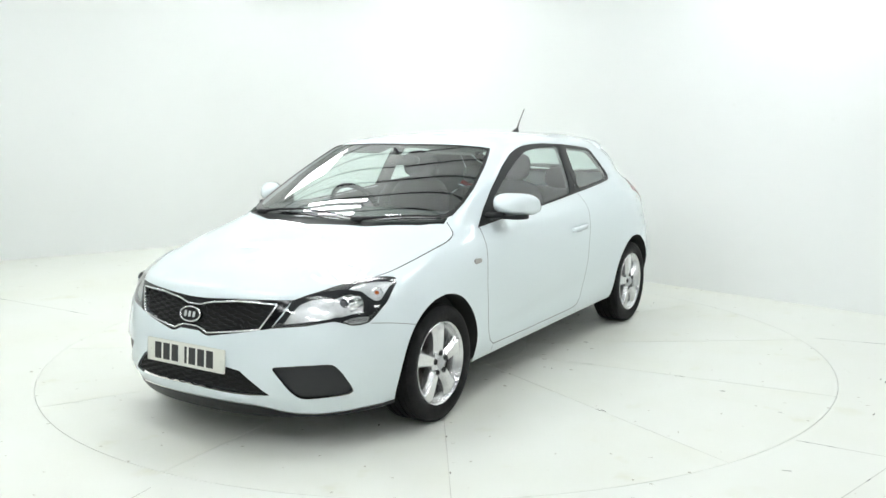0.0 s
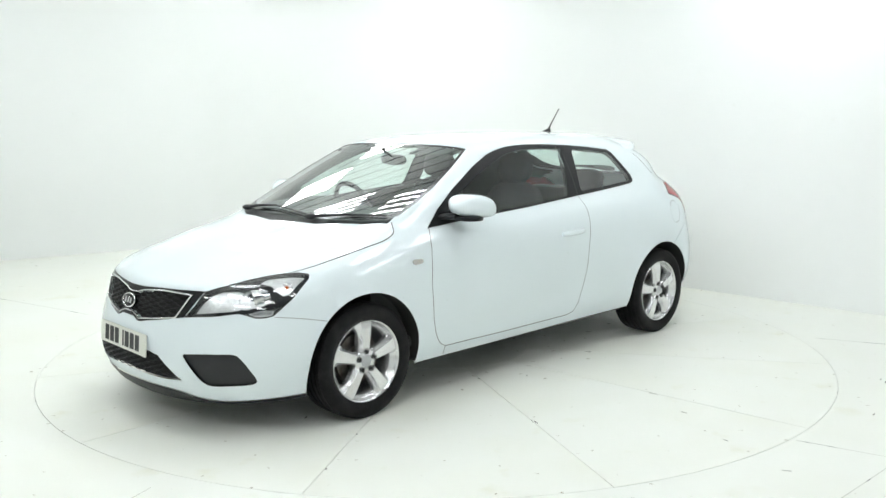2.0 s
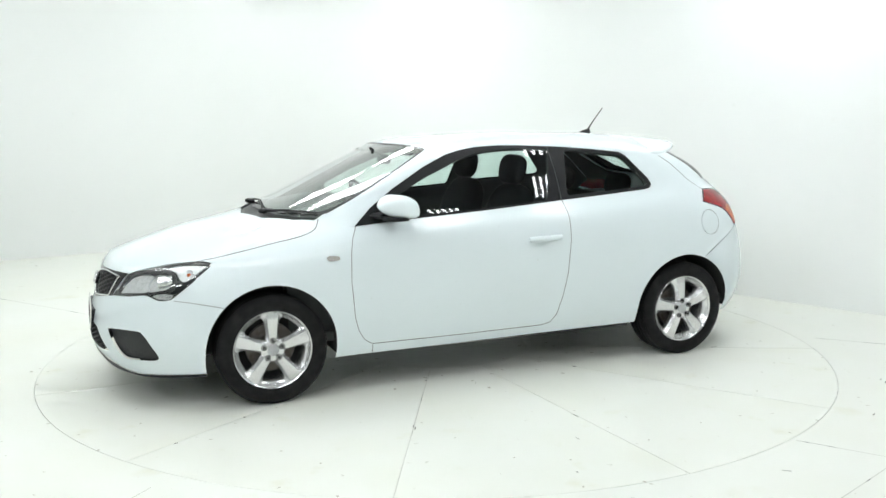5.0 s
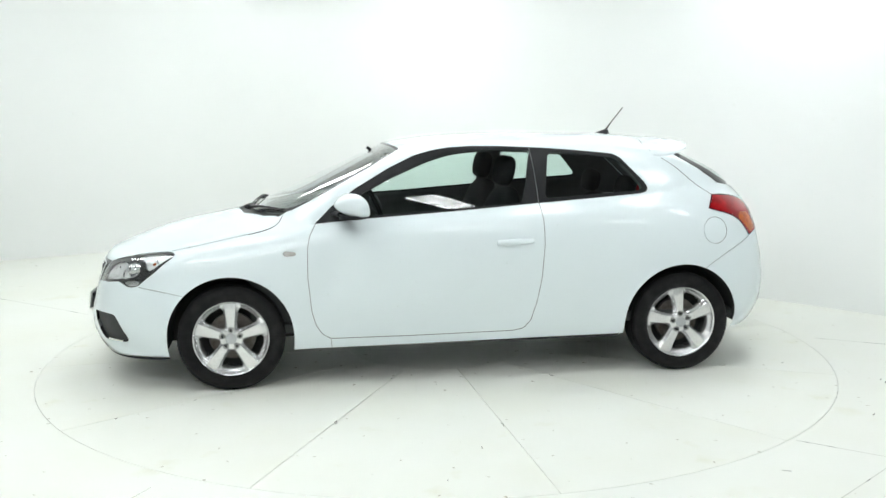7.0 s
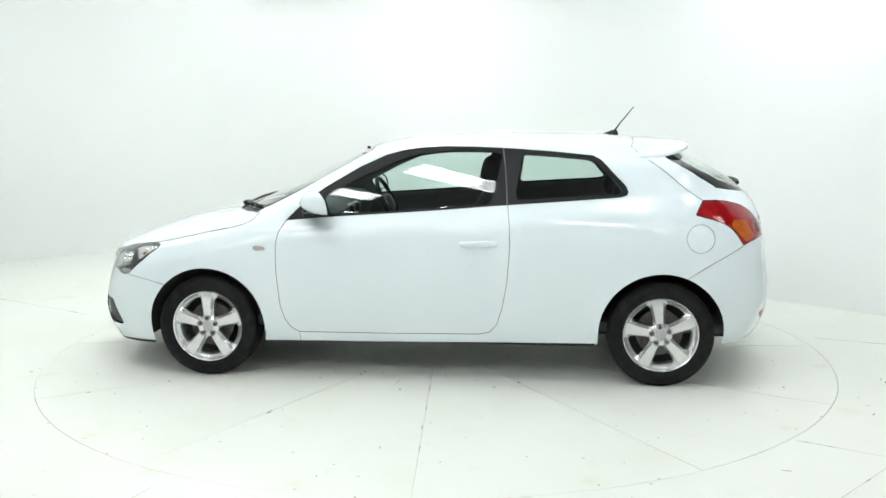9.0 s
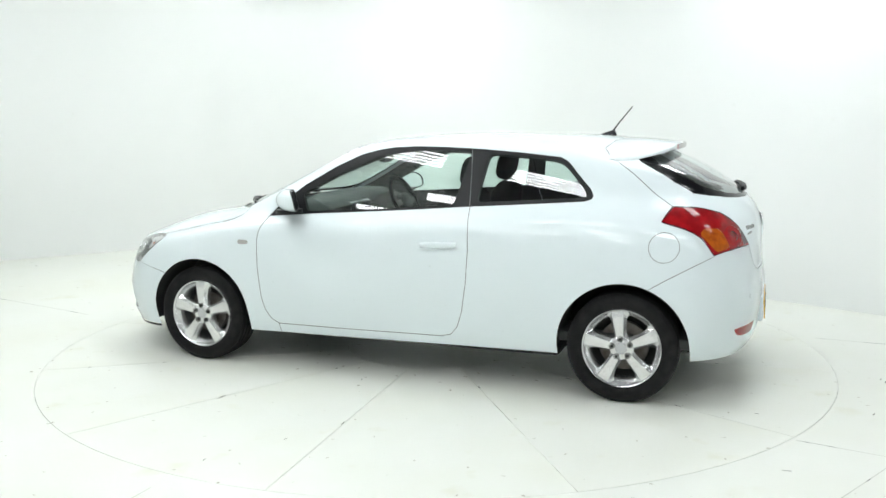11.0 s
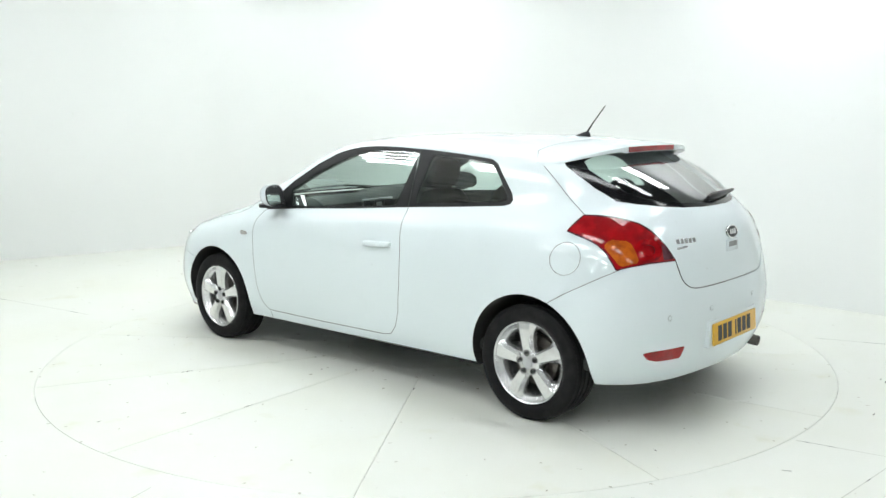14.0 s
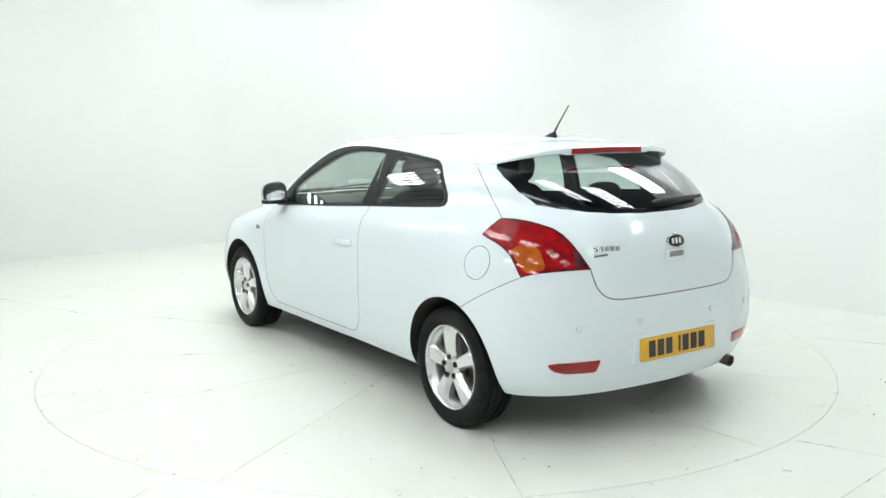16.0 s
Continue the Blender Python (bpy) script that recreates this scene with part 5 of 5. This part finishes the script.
    for x in (1.325, -1.325):
        for sign in (1, -1):
            bm = bmesh.new()
            arc = [p for p in arch_outline(x)[:33] if p[2] > (0.205 if x > 0 else 0.243)]
            rows = []
            edge = [s.on((x + (p[0] - x) * 1.004, 0.9, max(0.303 + (p[2] - 0.303) * 1.004, 0.25)), 90)[0].y - 0.0015 for p in arc]
            for y, g in ((0.0, 0.999), (-0.014, 0.999), (0.62, 1.015), (0.55, 1.015), (0.545, 0.6), (0.545, 0.1)):
                rows.append([bm.verts.new((x + (p[0] - x) * g, (y if y > 0.1 else e + y) * sign, 0.303 + (p[2] - 0.303) * g)) for p, e in zip(arc, edge)])
            for a, b in zip(rows, rows[1:]):
                for k in range(len(arc) - 1):
                    bm.faces.new((a[k], a[k + 1], b[k + 1], b[k]))
            part("wheel_housing", bm, UNDER, car, "black wheel arch liner", sharp=50)
    bm = bmesh.new()
    box(bm, (-1.88, -0.50, 0.25), (-1.70, 0.50, 0.34), 0.03)
    box(bm, (-0.97, -0.79, 0.205), (0.95, 0.79, 0.30), 0.02)
    box(bm, (-1.75, -0.54, 0.22), (1.75, 0.54, 0.32), 0.02)
    box(bm, (1.70, -0.55, 0.20), (1.98, 0.55, 0.25), 0.02)
    part("floor_pan", bm, UNDER, car, "dark underbody", sharp=40)
    # cabin
    bm = bmesh.new()
    box(bm, (-1.7, -0.80, 0.30), (1.15, 0.80, 0.36), 0.02)
    part("cabin_floor", bm, CABIN, car, sharp=40)
    bm = bmesh.new()
    prof = [(1.20, 0.36), (1.20, 0.90), (1.05, 0.955), (0.82, 0.990), (0.66, 0.985), (0.595, 0.95), (0.62, 0.86), (0.70, 0.70), (0.74, 0.36)]
    loft(bm, [[(x + dx, y, z - dz) for x, z in prof] for y, dx, dz in ((-0.76, 0.02, 0.03), (-0.70, 0.0, 0.0), (-0.56, 0.0, 0.0), (-0.50, -0.02, -0.035), (-0.24, -0.02, -0.035), (-0.18, 0, 0), (0, 0.0, -0.005), (0.3, 0.0, 0.0), (0.70, 0, 0), (0.76, 0.02, 0.03))])
    dash = part("dashboard", bm, CABIN, car, "dark grey dashboard", sharp=40)
    bm = bmesh.new()
    box(bm, (0.60, -0.16, 0.70), (0.66, 0.16, 0.965), 0.015)
    part("centre_console", bm, SILVER_TRIM, dash, "silver centre console", sharp=40)
    for y in (-0.09, 0.09):
        bm = bmesh.new()
        box(bm, (0.580, y - 0.055, 0.900), (0.62, y + 0.055, 0.955), 0.008)
        part("air_vent", bm, BLACK, dash, sharp=40)
    bm = bmesh.new()
    box(bm, (0.3, -0.11, 0.36), (0.66, 0.11, 0.62), 0.03)
    box(bm, (-0.35, -0.10, 0.36), (0.3, 0.10, 0.58), 0.03)
    part("gear_tunnel", bm, CABIN, car, sharp=40)
    sw = place((-0.90, 0, 0.42), (0, -1, 0), (0.425, -0.37, 0.93))
    bm = bmesh.new()
    tube(bm, [sw @ Vector((0.185 * math.cos(a), 0.185 * math.sin(a), 0)) for a in (k * math.pi / 18 for k in range(36))], 0.0155, 10, closed=True)
    wheel = part("steering_wheel", bm, FABRIC, car, "black three-spoke steering wheel", sharp=80)
    bm = bmesh.new()
    pillow(bm, (0, 0, 0.0), (0.075, 0.065, 0.035), 2.6, 20, 10)
    for a in (0, 180, 270):
        box(bm, (0.05, -0.022, -0.012), (0.18, 0.022, 0.008), 0.006, 1, Matrix.Rotation(radians(a), 4, "Z"))
    bmesh.ops.transform(bm, matrix=sw, verts=bm.verts)
    part("boss", bm, CABIN, wheel, sharp=50)
    for y in (0.37, -0.37):
        bm = bmesh.new()
        pillow(bm, (0.02, y, 0.52), (0.28, 0.26, 0.11), 3.2)
        seat = part("front_seat", bm, FABRIC, car, "black fabric front seat", sharp=70)
        bm = bmesh.new()
        t = Matrix.Rotation(radians(-20), 4, "Y")
        pillow(bm, (-0.26, y, 0.80), (0.09, 0.25, 0.32), 3.0, tilt=t)
        part("backrest", bm, FABRIC, seat, sharp=70)
        bm = bmesh.new()
        pillow(bm, (-0.335, y, 1.195), (0.058, 0.130, 0.095), 3.0, tilt=Matrix.Rotation(radians(-12), 4, "Y"))
        hr = part("headrest", bm, FABRIC, seat, "black padded headrest", sharp=70)
        for dy in (-0.06, 0.06):
            bm = bmesh.new()
            tube(bm, [(-0.335, y + dy, 1.00), (-0.335, y + dy, 1.14)], 0.006, 8)
            part("post", bm, CHROME, hr, sharp=60)
    bm = bmesh.new()
    pillow(bm, (-0.82, 0, 0.50), (0.26, 0.64, 0.11), 3.6)
    bench = part("rear_seat", bm, FABRIC, car, "black fabric rear bench", sharp=70)
    bm = bmesh.new()
    pillow(bm, (-1.08, 0, 0.74), (0.08, 0.64, 0.27), 3.6, tilt=Matrix.Rotation(radians(-20), 4, "Y"))
    part("backrest", bm, FABRIC, bench, sharp=70)
    for y in (-0.36, 0.36):
        bm = bmesh.new()
        pillow(bm, (-1.13, y, 1.075), (0.050, 0.125, 0.078), 2.8, tilt=Matrix.Rotation(radians(-12), 4, "Y"))
        part("headrest", bm, FABRIC, bench, "black padded headrest", sharp=70)
    bm = bmesh.new()
    box(bm, (-1.72, -0.58, 0.945), (-1.20, 0.58, 0.965), 0.008)
    part("parcel_shelf", bm, CABIN, car, sharp=40)
    bm = bmesh.new()
    pillow(bm, (0.405, 0.0, 1.262), (0.018, 0.118, 0.034), 2.8)
    mi = part("rear_view_mirror", bm, BLACK, car, "black rear-view mirror", sharp=60)
    bm = bmesh.new()
    tube(bm, [(0.415, 0, 1.275), (0.50, 0, 1.335)], 0.010, 8)
    part("mirror_stem", bm, BLACK, mi, sharp=60)
    for y in (0.36, -0.36):
        bm = bmesh.new()
        box(bm, (0.27, y - 0.19, 1.318), (0.43, y + 0.19, 1.332), 0.006)
        bmesh.ops.rotate(bm, cent=(0.35, y, 1.325), matrix=Matrix.Rotation(radians(14), 3, "Y"), verts=bm.verts)
        part("sun_visor", bm, LINING, car, sharp=40)
    return s


# ---------------------------------------------------------------- the studio
def build_room():
    # floor round the turntable
    bm = bmesh.new()
    n = 160
    a = [bm.verts.new(((TABLE_R + 0.003) * math.cos(k * 2 * math.pi / n), (TABLE_R + 0.003) * math.sin(k * 2 * math.pi / n), 0)) for k in range(n)]
    a2 = [bm.verts.new((v.co.x, v.co.y, -0.06)) for v in a]
    b = [bm.verts.new((14 * math.cos(k * 2 * math.pi / n), 14 * math.sin(k * 2 * math.pi / n), 0)) for k in range(n)]
    for k in range(n):
        bm.faces.new((a[k], b[k], b[(k + 1) % n], a[(k + 1) % n]))
        bm.faces.new((a2[k], a[k], a[(k + 1) % n], a2[(k + 1) % n]))
    fl = tagged(part("floor", bm, FLOOR), "white painted studio floor with scuffs and joints", "floor", kind="structure")
    bm = bmesh.new()
    bmesh.ops.create_circle(bm, cap_ends=True, segments=96, radius=TABLE_R + 0.2, matrix=Matrix.Translation((0, 0, -0.05)))
    tagged(part("turntable_pit", bm, RIM_GAP), "dark pit below the turntable", "pit", kind="structure")
    for p, q in (((1.70, -1.86), (3.2, -2.85)), ((1.30, -2.80), (2.6, -1.62)), ((-2.14, -1.71), (-4.2, -1.15)), ((2.62, 0.10), (4.0, -0.55)), ((-2.75, 1.0), (-4.6, 2.2)), ((-1.2, -2.35), (-2.0, -4.2))):
        d = Vector((q[0] - p[0], q[1] - p[1], 0))
        bm = bmesh.new()
        m = Matrix.Translation((*p, 0)) @ Matrix.Rotation(math.atan2(d.y, d.x), 4, "Z")
        box(bm, (0, -0.0016, -0.004), (d.length, 0.0016, 0.0008), 0, m=m)
        part("joint", bm, JOINT, fl)
    rnd = random.Random(9)
    for k in range(30):
        a, r = rnd.uniform(-3.2, 0.3), rnd.uniform(TABLE_R + 0.05, TABLE_R + 1.6)
        chip(rnd, Vector((r * math.cos(a), r * math.sin(a), 0)), rnd.uniform(0, 3), fl)
    # walls: two faces that meet in a wide curve, then the rest of the room
    path = [(-9.5, 0.68), (-5.0, 3.59), (-3.27, 4.71)]
    c0, c1, c2 = Vector((-2.75, 5.05)), Vector((-1.59, 5.80)), Vector((-0.62, 4.82))
    path += [tuple(c0 * (1 - u) ** 2 + c1 * 2 * u * (1 - u) + c2 * u * u) for u in (k / 10 for k in range(11))]
    path += [(1.98, 2.23), (3.44, 0.76), (6.6, -2.42)]
    tall, thick = 4.0, 0.12

    def wall(name, pts, label, material=WALL):
        bm = bmesh.new()
        pts = [Vector((*p, 0)) for p in pts]
        rows = []
        for i, p in enumerate(pts):
            t = (pts[min(i + 1, len(pts) - 1)] - pts[max(i - 1, 0)]).normalized()
            o = Vector((-t.y, t.x, 0)) * thick
            rows.append([p, p + Vector((0, 0, tall)), p + o + Vector((0, 0, tall)), p + o])
        loft(bm, rows)
        tagged(part(name, bm, material, sharp=40), label, "wall", kind="structure")

    wall("wall_back", path, "plain white studio wall with a curved corner")
    # unseen walls close the room; the white front one adds fill light
    wall("wall_right", [(6.6, -2.42), (6.6, -9.5)], "plain white studio wall")
    wall("wall_front", [(6.6, -9.5), (-9.5, -9.5)], "plain white unseen wall behind the camera")
    wall("wall_left", [(-9.5, -9.5), (-9.5, 0.68)], "plain white studio wall")
    # the lining ends along a slanting line; past it the roof is dark
    for name, corners, material, label in (("ceiling", [(-9.7, -9.7), (-8.85, -9.7), (6.8, 5.95), (6.8, 6.6), (-9.7, 6.6)], CEILING, "pale lined studio ceiling"),
                                           ("ceiling_workshop", [(-8.85, -9.7), (6.8, -9.7), (6.8, 5.95)], DARK_WALL, "dark workshop roof beside the studio")):
        bm = bmesh.new()
        loft(bm, [[(x, y, z) for x, y in corners] for z in (tall, tall + 0.1)])
        tagged(part(name, bm, material), label, "ceiling", kind="structure")
    # ribs of the lining, parallel to the lamps
    for k in range(44):
        across = -7.6 + 0.25 * k
        inside_room = []
        for q in range(-130, 7):
            along = q * 0.1
            x, y = (along + across) * 0.7071, (across - along) * 0.7071
            if -9.45 < x < 6.5 and y > -9.4 and y < 0.68 + (x + 9.5) * 0.647 - 0.1 and across < 2.9:
                inside_room.append(along)
        if len(inside_room) > 4:
            bm = bmesh.new()
            m = Matrix.Rotation(radians(-45), 4, "Z")
            box(bm, (inside_room[0], across - 0.011, tall - 0.022), (inside_room[-1], across + 0.011, tall - 0.002), 0.003, 1, m)
            tagged(part("ceiling_rib", bm, BEAM), "dark narrow rib of the ceiling lining", "beam", "ceiling ribs", kind="structure")


def lamp_bank():
    """A hanging tray with five lit tubes, along x."""
    bm = bmesh.new()
    for x in (-0.5, 0.5):
        box(bm, (x - 0.02, -0.24, 0.050), (x + 0.02, 0.24, 0.075), 0.004)
    for k in range(5):
        box(bm, (-0.63, -0.196 + 0.095 * k, 0.026), (0.63, -0.184 + 0.095 * k, 0.051), 0.003)
    lamp = new("ceiling_light")
    part("tray", bm, TRAY, lamp, sharp=40)
    tubes = None
    for k in range(5):
        y = -0.19 + 0.095 * k
        if tubes is None:
            bm = bmesh.new()
            bmesh.ops.create_cone(bm, cap_ends=True, segments=12, radius1=0.019, radius2=0.019, depth=1.20, matrix=Matrix.Rotation(radians(90), 4, "Y"))
            for f in bm.faces:
                f.smooth = len(f.verts) == 4
            tubes = part("tube", bm, TUBE, lamp, "lit white fluorescent tube")
            tubes.location = (0, y, 0)
        else:
            o = new("tube", tubes.data)
            o.parent, o.location = lamp, (0, y, 0)
            tagged(o, "lit white fluorescent tube")
    for x in (-0.5, 0.5):
        bm = bmesh.new()
        tube(bm, [(x, 0, 0.07), (x, 0, LAMP_DROP)], 0.004, 6)
        part("wire", bm, BEAM, lamp)
    return tagged(lamp, "white hanging lamp tray with lit fluorescent tubes, in rows partly added as fill", "ceiling light", "studio lamps")


def chip(rnd, at, turn, parent):
    """A small flake of lost paint, a hair above the boards."""
    bm = bmesh.new()
    length, width = rnd.uniform(0.006, 0.035), rnd.uniform(0.002, 0.005)
    n = 9
    ring = [bm.verts.new(at + Matrix.Rotation(turn, 3, "Z") @ Vector((length * math.cos(q) * rnd.uniform(0.6, 1.1), width * math.sin(q) * rnd.uniform(0.5, 1.2), 0.0009))) for q in (k * 2 * math.pi / n for k in range(n))]
    low = [bm.verts.new(v.co - Vector((0, 0, 0.002))) for v in ring]
    bm.faces.new(ring)
    for k in range(n):
        bm.faces.new((ring[k], low[k], low[(k + 1) % n], ring[(k + 1) % n]))
    part("paint_chip", bm, CHIP, parent)


def build_table():
    table = new("turntable")
    bm = bmesh.new()
    bmesh.ops.create_cone(bm, cap_ends=True, segments=128, radius1=TABLE_R - 0.01, radius2=TABLE_R - 0.01, depth=0.03, matrix=Matrix.Translation((0, 0, -0.019)))
    part("base", bm, JOINT, table)
    bm = bmesh.new()
    bmesh.ops.create_cone(bm, cap_ends=True, segments=64, radius1=0.60, radius2=0.60, depth=0.012, matrix=Matrix.Translation((0, 0, -0.006)))
    part("centre_board", bm, TABLE, table)
    bm = bmesh.new()
    g, n = 0.0017, 10
    ring = []
    for r, z in ((0.6022, -0.012), (0.6022, 0.0), (TABLE_R, 0.0), (TABLE_R, -0.012)):
        e = g / r
        ring.append([bm.verts.new((r * math.cos(e + (radians(30) - 2 * e) * k / n), r * math.sin(e + (radians(30) - 2 * e) * k / n), z)) for k in range(n + 1)])
    for a, b in zip(ring, ring[1:] + ring[:1]):
        for k in range(n):
            bm.faces.new((a[k], a[k + 1], b[k + 1], b[k]))
    for k in (0, n):
        bm.faces.new([r[k] for r in ring])
    board = part("board", bm, TABLE, table)
    for k in range(12):
        o = board if k == 0 else new("board", board.data)
        o.parent, o.rotation_euler = table, (0, 0, radians(4 + 30 * k))
    rnd = random.Random(4)
    for k in range(26):                                # chips of paint, mostly along the joints
        a = radians(4 + 30 * rnd.randrange(12) + (rnd.gauss(0, 0.3) if k % 3 else rnd.uniform(-14, 14)))
        chip(rnd, rnd.uniform(0.7, TABLE_R - 0.08) * Vector((math.cos(a), math.sin(a), 0)), a, table)
    return tagged(table, "round white painted turntable of twelve boards, flush with the floor", "turntable")


build_room()
bank = lamp_bank()
for i, (x, y, rz) in enumerate(LAMPS):
    m = pose(x, y, LAMP_Z, 0, 0, rz)
    if i == 0:
        bank.matrix_basis = m
    else:
        copy_thing(bank, m)
turntable = build_table()
car = tagged(new("car"), "white three-door hatchback car parked on the turntable", "car")
build_car(cut_skin())


def motions():
    rows = [(t / 2, TURN_START + TURN_RATE * t / 2) for t in range(33)]
    walk(turntable, [(t, pose(0, 0, 0, 0, 0, a)) for t, a in rows])
    walk(car, [(t, pose(0, 0, 0, 0, 0, a) @ pose(*CAR_OFFSET, 0)) for t, a in rows])


motions()
